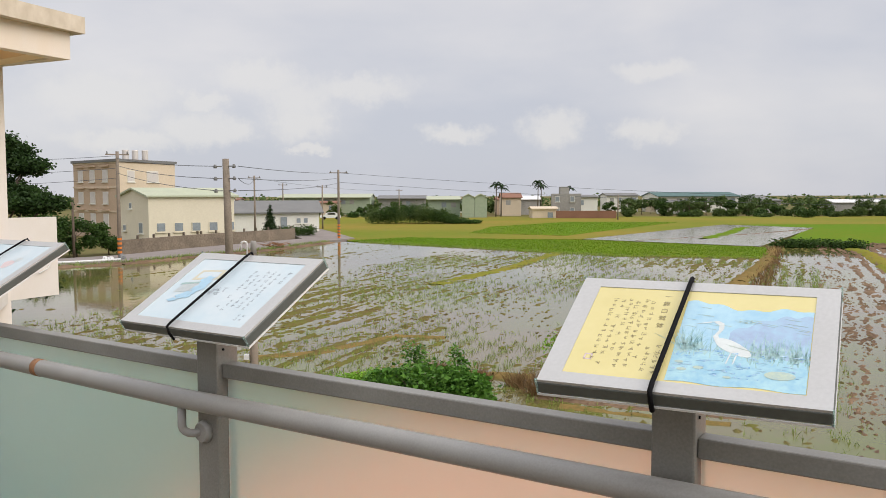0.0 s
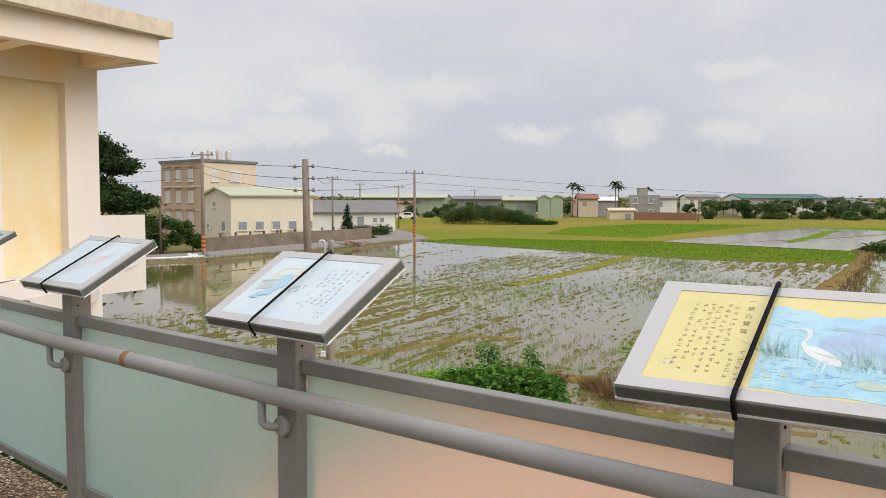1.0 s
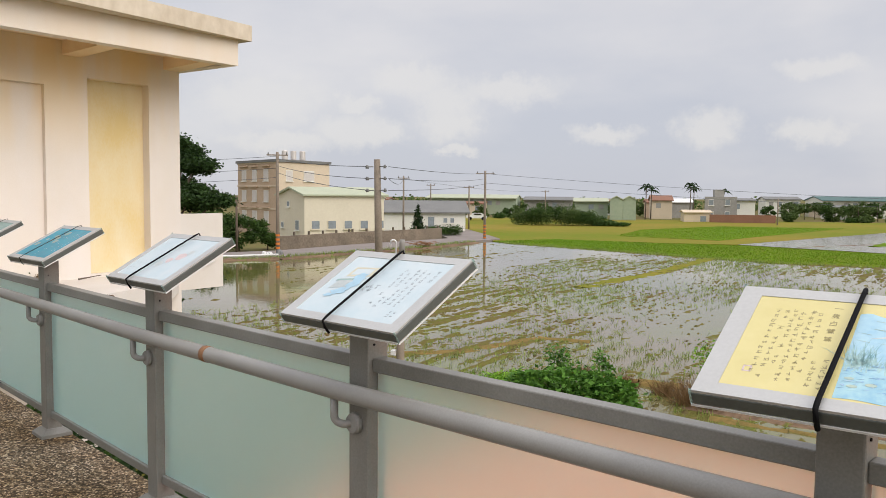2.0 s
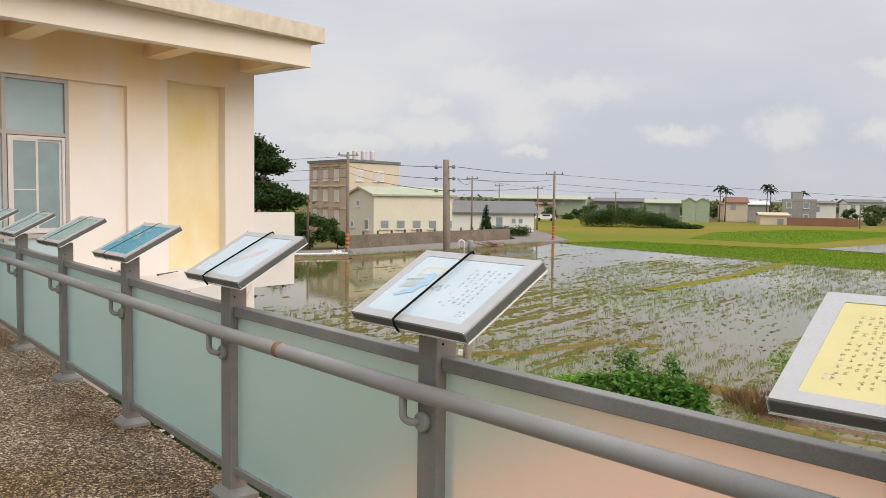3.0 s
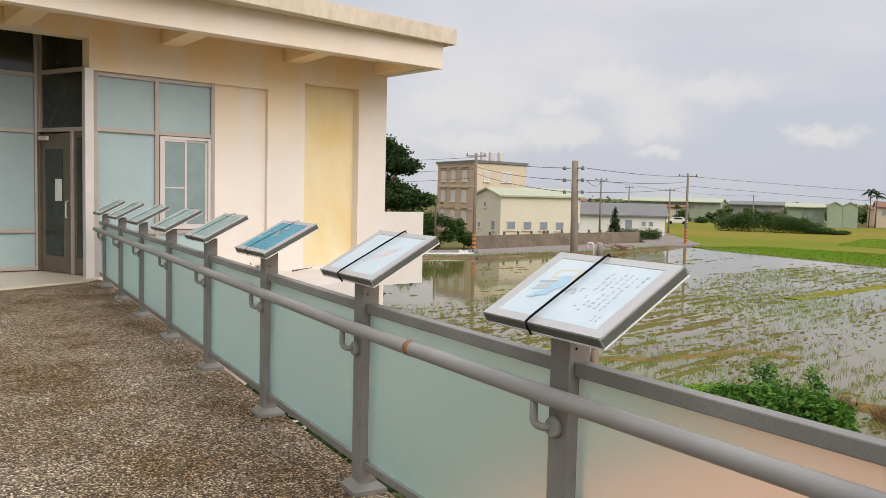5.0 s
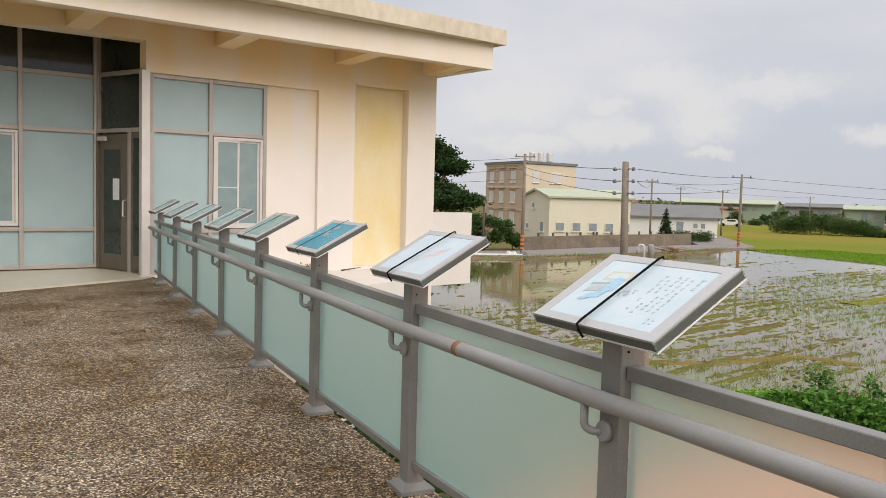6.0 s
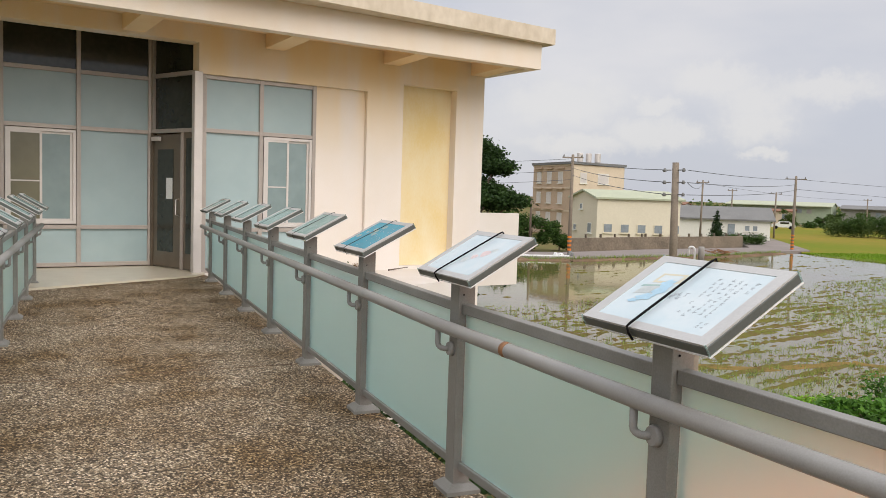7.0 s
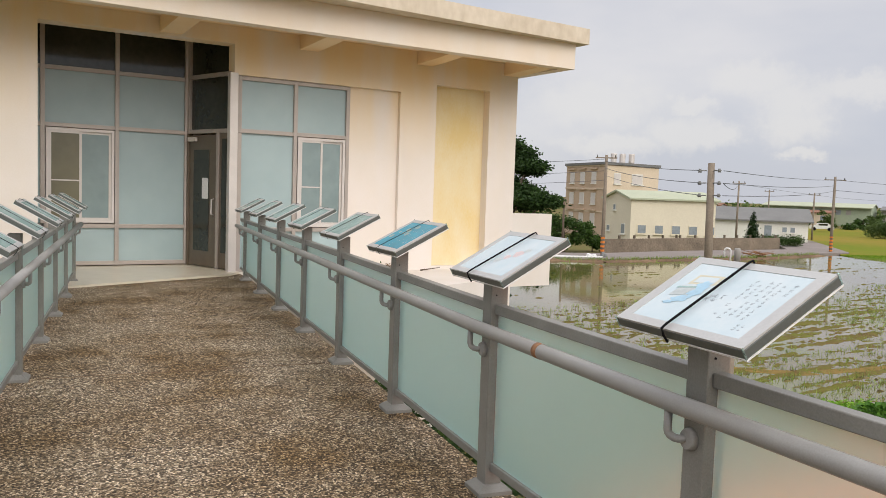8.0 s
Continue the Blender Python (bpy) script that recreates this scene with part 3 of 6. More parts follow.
END_R, END_L = P2 + RAIL * STEP * 6.42, L1 + RAIL * STEP * 4.35
bm = bmesh.new()
prism(bm, [(6.5, -9.0), side(Vector((3.6, 0.1, 0)), deck_edge), side(POSTS[1], deck_edge), side(POSTS[2], deck_edge), side(P2, deck_edge), side(END_R, deck_edge), (-11.2, 11.0), (-12.6, 8.6), side(END_L, -deck_edge), side(LEFT[0], -deck_edge), (-4.0, -9.0)], -0.35, 0.0)
tagged(part("deck_floor", bm, M_DECK), "elevated walkway floor of grey-brown washed gravel concrete", "floor", kind="structure")
bm = bmesh.new()
prism(bm, [(6.0, -8.6), side(Vector((3.4, 0.0, 0)), -0.1), side(P2, -0.1), side(P2 + RAIL * STEP * 5.6, -0.1), side(L1 + RAIL * STEP * 3.6, 0.2), side(LEFT[0], 0.2), (-3.6, -8.6)], GROUND - 0.3, -0.352)
tagged(part("deck_base", bm, M_PLASTER), "plain plaster base under the walkway", "base", kind="structure")
boxpart("joint_strip", (-0.006, -2.6, 0.001), (0.006, 0.0, 0.004), M_SOIL, None, 0, "", pose(-4.80, 6.07, 0, 0, 0, -34.7))
tagged(bpy.data.objects["joint_strip"], "dark joint across the gravel floor", "joint", kind="structure")
bm = bmesh.new()
prism(bm, [(-3.38, -1.58), (-2.96, -1.41), (-0.34, -0.40), (-0.02, -0.03), (-0.02, 1.75), (-3.38, 1.75)], -0.3, 0.035, B)
tagged(part("porch_floor", bm, M_TILE), "pale cream tiled porch floor before the doors", "floor", kind="structure")
bm = bmesh.new()
prism(bm, [side(P2 + RAIL * 0.35, 0.16), side(P2, 0.16), side(POSTS[2], 0.16), side(Vector((3.6, 0.1, 0)), 0.16), side(Vector((3.6, 0.1, 0)), 4.0), side(POSTS[2] + RAIL * 2.2, 4.0), side(POSTS[2] + RAIL * 1.9, 1.5), side(P2, 0.6), side(P2 + RAIL * 0.35, 0.5)][::-1], GROUND - 0.3, -0.30)
tagged(part("lower_terrace", bm, M_ORANGE), "orange clay-tiled ledge below the walkway's edge", "ledge", kind="structure")


# ---------------------------------------------------------------- railing
def railing_post(rail, p, yaw):
    """A railing post: shaft, base plate, handrail bracket. x runs out from the walkway."""
    ob = boxpart("post", (-0.05, -0.056, 0.02), (0.05, 0.056, 1.20), M_GREY, rail, 0.006, "", pose(p.x, p.y, 0, 0, 0, yaw))
    bm = bmesh.new()
    lo, hi = [(-0.10, -0.10), (0.10, -0.10), (0.10, 0.10), (-0.10, 0.10)], [(-0.058, -0.064), (0.058, -0.064), (0.058, 0.064), (-0.058, 0.064)]
    rings = [[bm.verts.new((x, y, z)) for x, y in pts] for pts, z in ((lo, 0.0), (lo, 0.022), (hi, 0.055))]
    bm.faces.new(rings[0][::-1]), bm.faces.new(rings[2])
    for a, b in zip(rings, rings[1:]):
        for k in range(4):
            bm.faces.new((a[k], a[(k + 1) % 4], b[(k + 1) % 4], b[k]))
    part("base_plate", bm, M_GREY, ob)
    bm = bmesh.new()
    curve = [(-0.049, 0.0, 0.795), (-0.085, 0.0, 0.792)] + [(-0.085 - 0.03 * math.sin(a), 0.0, 0.822 - 0.03 * math.cos(a)) for a in (0.4, 0.8, 1.2, 1.57)] + [(-0.115, 0, 0.90)]
    tube(bm, [(x, y + 0.012 + 0.05 * max(0, (-x - 0.06) / 0.055), z) for x, y, z in curve], 0.0155, 12)
    part("bracket", bm, M_PIPE, ob)
    bm = bmesh.new()
    tube(bm, [(-0.051, 0.012, 0.795), (-0.068, 0.012, 0.795), (-0.074, 0.012, 0.795)], 0.042, 18, 0.034)
    part("flange", bm, M_PIPE, ob)
    bm = bmesh.new()
    tube(bm, [(-0.02, -0.0565, 1.10), (-0.02, -0.060, 1.10)], 0.0045, 8)
    part("screw", bm, M_BLACK, ob)


def infill(rail, p, q):
    """Top rail, bottom rail and frosted pane between two posts."""
    way = q - p
    m, n = pose(p.x, p.y, 0, 0, 0, math.degrees(math.atan2(way.y, way.x))), way.length
    boxpart("top_rail", (0.056, -0.03, 0.996), (n - 0.056, 0.03, 1.05), M_GREY, rail, 0.005, "", m)
    boxpart("bottom_rail", (0.056, -0.025, 0.13), (n - 0.056, 0.025, 0.175), M_GREY, rail, 0.004, "", m)
    boxpart("glass_pane", (0.060, -0.006, 0.176), (n - 0.060, 0.006, 0.995), M_PANEL, rail, 0, "frosted teal glass pane", m)


def handrail(rail, pts):
    bm = bmesh.new()
    tube(bm, pts, 0.036, 18)
    return part("handrail", bm, M_PIPE, rail, "round grey pipe handrail")


OUT_YAW = math.degrees(math.atan2(OUT.y, OUT.x))
railing = thing("railing", Matrix.Identity(4), "grey steel railing with frosted teal glass along the field side", "railing", "railings of the walkway")
for i, p in enumerate(POSTS):
    railing_post(railing, p, OUT_YAW if i > 2 else OUT_YAW + (4.0, 4.0, 1.5)[i])
for p, q in zip(POSTS, POSTS[1:] + [END_R]):
    infill(railing, p, q)
rail_pts = [p - OUT * 0.115 + Vector((0, 0, 0.925)) for p in POSTS]
rail_pts[0] += (rail_pts[0] - rail_pts[1]) * 0.4
pipe = handrail(railing, [tuple(p) for p in rail_pts] + [tuple(END_R - RAIL * 0.25 - OUT * 0.115 + Vector((0, 0, 0.925)))])
bm = bmesh.new()
tape = POSTS[2].lerp(POSTS[3], 0.585) - OUT * 0.115 + Vector((0, 0, 0.925))
tape_way = (POSTS[3] - POSTS[2]).normalized()
tube(bm, [tuple(tape - tape_way * 0.02), tuple(tape + tape_way * 0.02)], 0.0375, 18)
part("tape_band", bm, M_RUST, pipe, "brown rusty tape band")
inner = thing("railing", Matrix.Identity(4), "grey steel railing with frosted teal glass on the inner side", "railing", "railings of the walkway")
for p in LEFT:
    railing_post(inner, p, OUT_YAW + 180)
for p, q in zip(LEFT, LEFT[1:]):
    infill(inner, p, q)
handrail(inner, [tuple(p + OUT * 0.115 + Vector((0, 0, 0.925))) for p in (LEFT[0], LEFT[-1] + RAIL * 0.3)])


# ---------------------------------------------------------------- picture boards
def board_at(center, yaw, paper, label, seed, tilt=30.0, w=0.64, d=0.44, cords=((0.0, 0.0),), art=None):
    """A tilted reading board: tray, printed sheet, clear cover, elastic cord. x along the rail, y up the slope."""
    ob = thing("reading_board", pose(*center, 0, 0, yaw) @ pose(0, 0, 0, tilt, 0, 0), label, "sign board", "reading boards on the railing")
    boxpart("tray", (-w / 2 + 0.002, -d / 2 + 0.002, -0.040), (w / 2 - 0.002, d / 2 - 0.002, -0.008), M_TRAYDARK, ob, 0.003)
    bm = bmesh.new()
    for lo, hi in (((-w / 2 + 0.004, -d / 2 + 0.004), (w / 2 - 0.004, -d / 2 + 0.042)), ((-w / 2 + 0.004, d / 2 - 0.042), (w / 2 - 0.004, d / 2 - 0.004)),
                   ((-w / 2 + 0.004, -d / 2 + 0.042), (-w / 2 + 0.055, d / 2 - 0.042)), ((w / 2 - 0.055, -d / 2 + 0.042), (w / 2 - 0.004, d / 2 - 0.042))):
        box(bm, (*lo, -0.008), (*hi, -0.001))
    part("face_frame", bm, M_TRAY, ob)
    sheet = boxpart("printed_sheet", (-w / 2 + 0.055, -d / 2 + 0.042, -0.007), (w / 2 - 0.055, d / 2 - 0.042, -0.003), paper, ob)
    # white strip round the tray, added as the bright highlight of its edge
    bm = bmesh.new()
    for lo, hi in (((-w / 2, -d / 2, -0.046), (w / 2, -d / 2 + 0.003, -0.0405)), ((-w / 2, d / 2 - 0.003, -0.046), (w / 2, d / 2, -0.0405)),
                   ((-w / 2, -d / 2 + 0.003, -0.046), (-w / 2 + 0.003, d / 2 - 0.003, -0.0405)), ((w / 2 - 0.003, -d / 2 + 0.003, -0.046), (w / 2, d / 2 - 0.003, -0.0405))):
        box(bm, lo, hi)
    part("rim_highlight", bm, M_WHITE, ob, "thin white strip standing in for the rim's highlight")
    for sx, sy in ((-1, -1), (1, -1), (-1, 1), (1, 1)):
        x, y = sx * w / 2, sy * d / 2
        boxpart("rim_corner", (min(x, x - sx * 0.005), min(y, y - sy * 0.005), -0.040), (max(x, x - sx * 0.005), max(y, y - sy * 0.005), 0.002), M_CLEAR, ob, 0, "clear acrylic corner")
    for top, bottom in cords:
        bm = bmesh.new()
        pts = [(bottom, -d / 2 - 0.004, -0.05), (bottom, -d / 2 - 0.008, -0.02), (bottom, -d / 2 - 0.004, 0.006), (bottom, -d / 2 + 0.02, 0.009),
               (top, d / 2 - 0.02, 0.009), (top, d / 2 + 0.004, 0.006), (top, d / 2 + 0.006, -0.03), (top, d / 2 + 0.002, -0.05)]
        tube(bm, pts, 0.0062 if seed == 20 else 0.0046 if seed < 23 else 0.0022, 8)
        part("elastic_cord", bm, M_BLACK, ob)
    bm = bmesh.new()
    box(bm, (-0.05, -0.12, -0.062), (0.05, 0.12, -0.036))
    part("mount_plate", bm, M_GREY, ob)
    if art:
        art(sheet, w, d, random.Random(seed))
    return ob


def flat(bm, pts, z, thick=0.0002):
    lo, hi = [bm.verts.new((x, y, z)) for x, y in pts], [bm.verts.new((x, y, z + thick)) for x, y in pts]
    bm.faces.new(hi)
    for i in range(len(pts)):
        j = (i + 1) % len(pts)
        bm.faces.new((lo[i], lo[j], hi[j], hi[i]))


def writing(sheet, x0, x1, y0, y1, cols, rows, mat, rng, name="handwriting", size=0.007, fill=0.8, rise=0.0):
    """Columns of short strokes, the size of the unreadable handwriting."""
    bm = bmesh.new()
    for c in range(cols):
        x = x1 - (x1 - x0) * (c + 0.5) / cols
        last = rows * (1 - 0.25 * rng.random())
        y = y1 - 0.5 * (y1 - y0) / rows * rng.random()
        for r in range(rows):
            y -= (y1 - y0) / rows * rng.uniform(0.85, 1.1)
            if r > last or rng.random() > fill or y < y0:
                continue
            q = size * rng.uniform(0.75, 1.1)
            px, py = x + rng.gauss(0, size * 0.18), y
            q *= 1.15
            strokes = [(0, rng.uniform(-0.7, 0.7), 0.12, rng.uniform(0.4, 0.75)) for _ in range(2)] + [(rng.uniform(-0.5, 0.5), 0, 1.5, rng.uniform(0.4, 0.8))]
            strokes += [(rng.uniform(-0.4, 0.4), -0.3, rng.choice((0.9, -0.9, 2.2)), rng.uniform(0.25, 0.5)) for _ in range(2)]
            for ox, oy, a, l in strokes:
                a, t = a + rng.gauss(0, 0.12), size * 0.085
                ca, sa = math.cos(a), math.sin(a)
                flat(bm, [(px + ox * q + u * ca - v * sa, py + oy * q + u * sa + v * ca) for u, v in ((-l * q, -t), (l * q, -t), (l * q, t), (-l * q, t))], -0.003)
    return tagged(part(name, bm, mat, sheet), kind="stuff")


def lettering(sheet, words, size, corner, mat):
    """Words in the built-in font, laid on the sheet from the corner down."""
    cu = bpy.data.curves.new("words", "FONT")
    cu.body, cu.size, cu.extrude, cu.space_line = words, size, 0.0001, 1.5
    tmp = new("words", cu)
    me = bpy.data.meshes.new_from_object(tmp.evaluated_get(bpy.context.evaluated_depsgraph_get()))
    bpy.data.objects.remove(tmp)
    me.materials.clear()
    me.materials.append(mat)
    ob = new("title_writing", me)
    ob.parent, ob.matrix_basis = sheet, pose(corner[0], corner[1], -0.0028)
    return tagged(ob, kind="stuff")


def art_heron(sheet, w, d, rng):
    """Yellow sheet: handwriting on one half, a lake scene with a white wading bird on the other."""
    sx, sy = w / 2 - 0.055, d / 2 - 0.042
    writing(sheet, -sx + 0.045, -0.100, -sy + 0.022, sy - 0.028, 6, 14, M_INK, rng, size=0.0082, fill=0.93)
    writing(sheet, -0.100, -0.050, -sy + 0.022, -0.035, 2, 6, M_INK, rng, "note_writing", 0.0082, 0.95)
    lettering(sheet, "\u4e00\n\u96bb\n\u767d\n\u9dfa\n\u9de5", 0.0205, (-0.088, sy - 0.036), M_INK)
    bm = bmesh.new()
    for lo, hi in (((-sx + 0.035, -sy + 0.055), (-sx + 0.055, -sy + 0.059)), ((-sx + 0.035, -sy + 0.073), (-sx + 0.055, -sy + 0.077)), ((-sx + 0.035, -sy + 0.055), (-sx + 0.039, -sy + 0.077)), ((-sx + 0.051, -sy + 0.055), (-sx + 0.055, -sy + 0.077))):
        flat(bm, [lo, (hi[0], lo[1]), hi, (lo[0], hi[1])], -0.003)
    part("seal_mark", bm, M_PINK, sheet)

    def layer(name, pts, mat, lift):
        bm = bmesh.new()
        flat(bm, pts, -0.003 + lift)
        return part(name, bm, mat, sheet)
    x0, x1 = -0.028, sx - 0.002
    n = 24
    ridge = [(x0 + (x1 - x0) * i / n, sy - 0.050 + 0.010 * math.sin(i * 0.35 + 0.6) + 0.005 * math.sin(i * 1.1) - 0.02 * i / n) for i in range(n + 1)]
    layer("painted_sky", [(x0, -0.075), (x1, -0.075)] + ridge[::-1], M_SKYPAINT, 0.0002)
    hill = [(x0 + (x1 - x0) * (0.40 + 0.60 * i / n), 0.02 + 0.075 * math.sin(i * 0.075) + 0.006 * math.sin(i * 0.9)) for i in range(n + 1)]
    layer("painted_hill", [(x0 + (x1 - x0) * 0.40, -0.074), (x1, -0.074)] + hill[::-1], M_HILLPAINT, 0.0003)
    shore = [(x0 + (x1 - x0) * i / n, -0.050 + 0.005 * math.sin(i * 0.8) - 0.02 * i / n) for i in range(n + 1)]
    bank = [(x0 + (x1 - x0) * i / n, -sy + 0.006 + 0.003 * math.sin(i * 0.5)) for i in range(n + 1)]
    layer("painted_water", bank + shore[::-1], M_WATERPAINT, 0.0005)
    bm = bmesh.new()
    for _ in range(300):
        x = x0 + rng.random() * (x1 - x0)
        if 0.07 < x - x0 < 0.16 and rng.random() < 0.75:
            continue
        y, a, l = -0.055 + rng.gauss(0, 0.012) - 0.07 * (x - x0), 1.57 + rng.gauss(0, 0.3), rng.uniform(0.03, 0.095)
        flat(bm, [(x - 0.0014, y), (x + 0.0014, y), (x + math.cos(a) * l, y + math.sin(a) * l)], -0.0024)
    tagged(part("painted_reeds", bm, M_REEDPAINT, sheet), kind="stuff")
    bm = bmesh.new()
    cx, cy = x0 + 0.125, -0.035
    ct, st = math.cos(-0.6), math.sin(-0.6)
    flat(bm, [(cx + ct * u - st * v, cy + st * u + ct * v) for u, v in ((0.044 * math.cos(a) * (1.25 if math.cos(a) > 0 else 1), 0.019 * math.sin(a)) for a in (2 * math.pi * k / 18 for k in range(18)))], -0.0022)
    neck = [(cx - 0.030, cy + 0.012), (cx - 0.040, cy + 0.036), (cx - 0.030, cy + 0.062), (cx - 0.032, cy + 0.082), (cx - 0.046, cy + 0.092), (cx - 0.058, cy + 0.088)]
    for (xa, ya), (xb, yb) in zip(neck, neck[1:]):
        flat(bm, [(xa - 0.005, ya - 0.003), (xa + 0.006, ya + 0.003), (xb + 0.006, yb + 0.003), (xb - 0.005, yb - 0.003)], -0.0021)
    flat(bm, [(cx - 0.056, cy + 0.085), (cx - 0.056, cy + 0.091), (cx - 0.090, cy + 0.078)], -0.0020)
    for lx in (0.002, 0.016):
        flat(bm, [(cx + lx, cy - 0.015), (cx + lx + 0.003, cy - 0.015), (cx + lx - 0.004, cy - 0.062), (cx + lx - 0.007, cy - 0.062)], -0.0020)
    part("painted_heron", bm, M_WHITEPAINT, sheet)
    bm = bmesh.new()
    for k in range(7):
        px, py = cx - 0.012 + 0.009 * k, cy + 0.008 - 0.003 * k
        flat(bm, [(px, py), (px + 0.012, py - 0.008), (px + 0.013, py - 0.0065)], -0.0017)
    for k in range(26):
        px, py = x0 + rng.random() * (x1 - x0 - 0.03), sy - 0.115 + rng.gauss(0, 0.018)
        flat(bm, [(px, py), (px + 0.03, py - 0.006), (px + 0.03, py - 0.0045)], -0.0022)
    tagged(part("painted_strokes", bm, M_REEDPALE, sheet), kind="stuff")
    bm = bmesh.new()
    for _ in range(120):
        x, y = x0 + rng.random() * (x1 - x0 - 0.02), -sy + 0.035 + rng.random() * 0.09
        l = rng.uniform(0.006, 0.022)
        flat(bm, [(x, y), (x + l, y + rng.gauss(0, 0.003)), (x + l, y + 0.0022)], -0.0019)
    tagged(part("painted_ripples", bm, M_RIPPLE, sheet), kind="stuff")
    bm = bmesh.new()
    for x, y, rx in ((x1 - 0.055, -sy + 0.055, 0.032), (x0 + 0.03, -sy + 0.05, 0.011), (x0 + 0.065, -sy + 0.06, 0.012), (x0 + 0.02, -sy + 0.075, 0.010), (x0 + 0.13, -sy + 0.035, 0.009)):
        flat(bm, [(x + rx * math.cos(a), y + rx * 0.45 * math.sin(a)) for a in (2 * math.pi * k / 12 for k in range(12))], -0.0018)
    tagged(part("painted_stones", bm, M_REEDPALE, sheet), kind="stuff")


def art_pale(sheet, w, d, rng):
    """Pale sheet: a small washed drawing on one half, handwriting on the other."""
    sx, sy = w / 2 - 0.055, d / 2 - 0.042
    writing(sheet, 0.055, sx - 0.06, -sy + 0.075, sy - 0.03, 5, 10, M_INKPALE, rng, size=0.0105, fill=0.9)
    writing(sheet, sx - 0.075, sx - 0.03, -sy + 0.02, -sy + 0.085, 2, 3, M_INKPALE, rng, "note_writing", 0.009, 0.9)
    writing(sheet, sx - 0.045, sx - 0.02, sy - 0.12, sy - 0.02, 1, 4, M_INKPALE, rng, "title_writing", 0.012, 1.0)
    for name, mat, pts, lift in (("painted_frame", M_STRAWPAINT, ((-0.205, 0.045), (-0.075, 0.06), (-0.078, 0.118), (-0.200, 0.108)), 0.0002),
                                 ("painted_frame_inside", M_PAPERW, ((-0.190, 0.058), (-0.092, 0.070), (-0.094, 0.106), (-0.187, 0.097)), 0.0005),
                                 ("painted_table", M_TABLEPAINT, ((-0.225, -0.035), (-0.155, -0.020), (-0.150, 0.040), (-0.215, 0.030)), 0.0007),
                                 ("painted_table_top", M_PAPERG, ((-0.232, 0.012), (-0.140, 0.030), (-0.140, 0.040), (-0.230, 0.024)), 0.0009)):
        bm = bmesh.new()
        flat(bm, pts, -0.003 + lift)
        part(name, bm, mat, sheet)
    for cx, cy, rx, ry, tilt, lift in ((-0.125, 0.052, 0.030, 0.022, 0.5, 0.0011), (-0.118, 0.010, 0.026, 0.042, -0.35, 0.0013), (-0.150, -0.045, 0.040, 0.020, 0.35, 0.0015), (-0.185, -0.075, 0.022, 0.010, 0.2, 0.0017)):
        bm = bmesh.new()
        ring = ((6.2832 * j / 16, 1 + 0.22 * math.sin(5 * 6.2832 * j / 16 + 40 * cx)) for j in range(16))
        flat(bm, [(cx + q * (rx * math.cos(a) * math.cos(tilt) - ry * math.sin(a) * math.sin(tilt)), cy + q * (rx * math.cos(a) * math.sin(tilt) + ry * math.sin(a) * math.cos(tilt))) for a, q in ring], -0.003 + lift)
        part("painted_patch", bm, M_PALEBLUE, sheet)
    writing(sheet, -0.05, 0.03, -0.03, 0.03, 3, 3, M_INKPALE, rng, "sketch_lines", 0.016)


def art_pink(sheet, w, d, rng):
    sx, sy = w / 2 - 0.055, d / 2 - 0.042
    writing(sheet, -sx + 0.03, -0.06, -sy + 0.04, sy - 0.03, 6, 12, M_INKPALE, rng, size=0.006, fill=0.5)
    for mat, cx, cy, r in ((M_PINK, 0.11, 0.02, 0.04), (M_PINK, 0.05, -0.02, 0.028), (M_TABLEPAINT, 0.15, 0.06, 0.025), (M_TABLEPAINT, 0.0, -0.06, 0.03)):
        bm = bmesh.new()
        flat(bm, [(cx + r * math.cos(a) * (1 + 0.2 * math.sin(3 * a)), cy + r * 0.8 * math.sin(a)) for a in (2 * math.pi * j / 14 for j in range(14))], -0.0028)
        part("painted_patch", bm, mat, sheet)


def art_blue(sheet, w, d, rng):
    sx, sy = w / 2 - 0.055, d / 2 - 0.042
    bm = bmesh.new()
    for _ in range(9):
        cx, cy, r = rng.uniform(-sx + 0.05, 0.0), rng.uniform(-0.05, sy - 0.05), rng.uniform(0.012, 0.035)
        flat(bm, [(cx + r * math.cos(a), cy + r * 0.8 * math.sin(a)) for a in (2 * math.pi * j / 10 for j in range(10))], -0.0028 + rng.random() * 0.0004)
    tagged(part("painted_patches", bm, M_PAPERG, sheet), kind="stuff")
    writing(sheet, 0.0, sx - 0.03, -sy + 0.03, sy - 0.03, 6, 12, M_PAPERW, rng, size=0.006, fill=0.6)


KINDS = [(M_PAPERY, "reading board with yellow sheet, painted lake and white heron", art_heron, ((-0.033, -0.048),)),
         (M_PAPERW, "reading board with pale blue sheet, drawing and handwriting", art_pale, ((-0.045, -0.045),)),
         (M_PAPERW, "reading board with white sheet and faint pink drawing", art_pink, ((-0.02, -0.06),)),
         (M_PAPERB, "reading board with deep blue printed sheet", art_blue, ((-0.02, -0.055),)),
         (M_PAPERG, "reading board with grey-green printed sheet", art_blue, ((-0.02, -0.055),))]
for i, p in enumerate(POSTS[1:]):
    paper, label, art, cords = KINDS[min(i, 3 if i == 3 else 4) if i > 2 else i]
    c = (Vector((0.713, 1.887, 1.326)), Vector((-0.64, 2.862, 1.324)), Vector((-2.01, 3.95, 1.325)))[i] if i < 3 else p + OUT * 0.035 + Vector((0, 0, 1.32))
    board_at(c, (-28.5, -35.0, -36.0)[i] if i < 3 else -35.5, paper, label, 20 + i, cords=cords, art=art, tilt=(28.5, 30.5, 30, 28)[min(i, 3)])
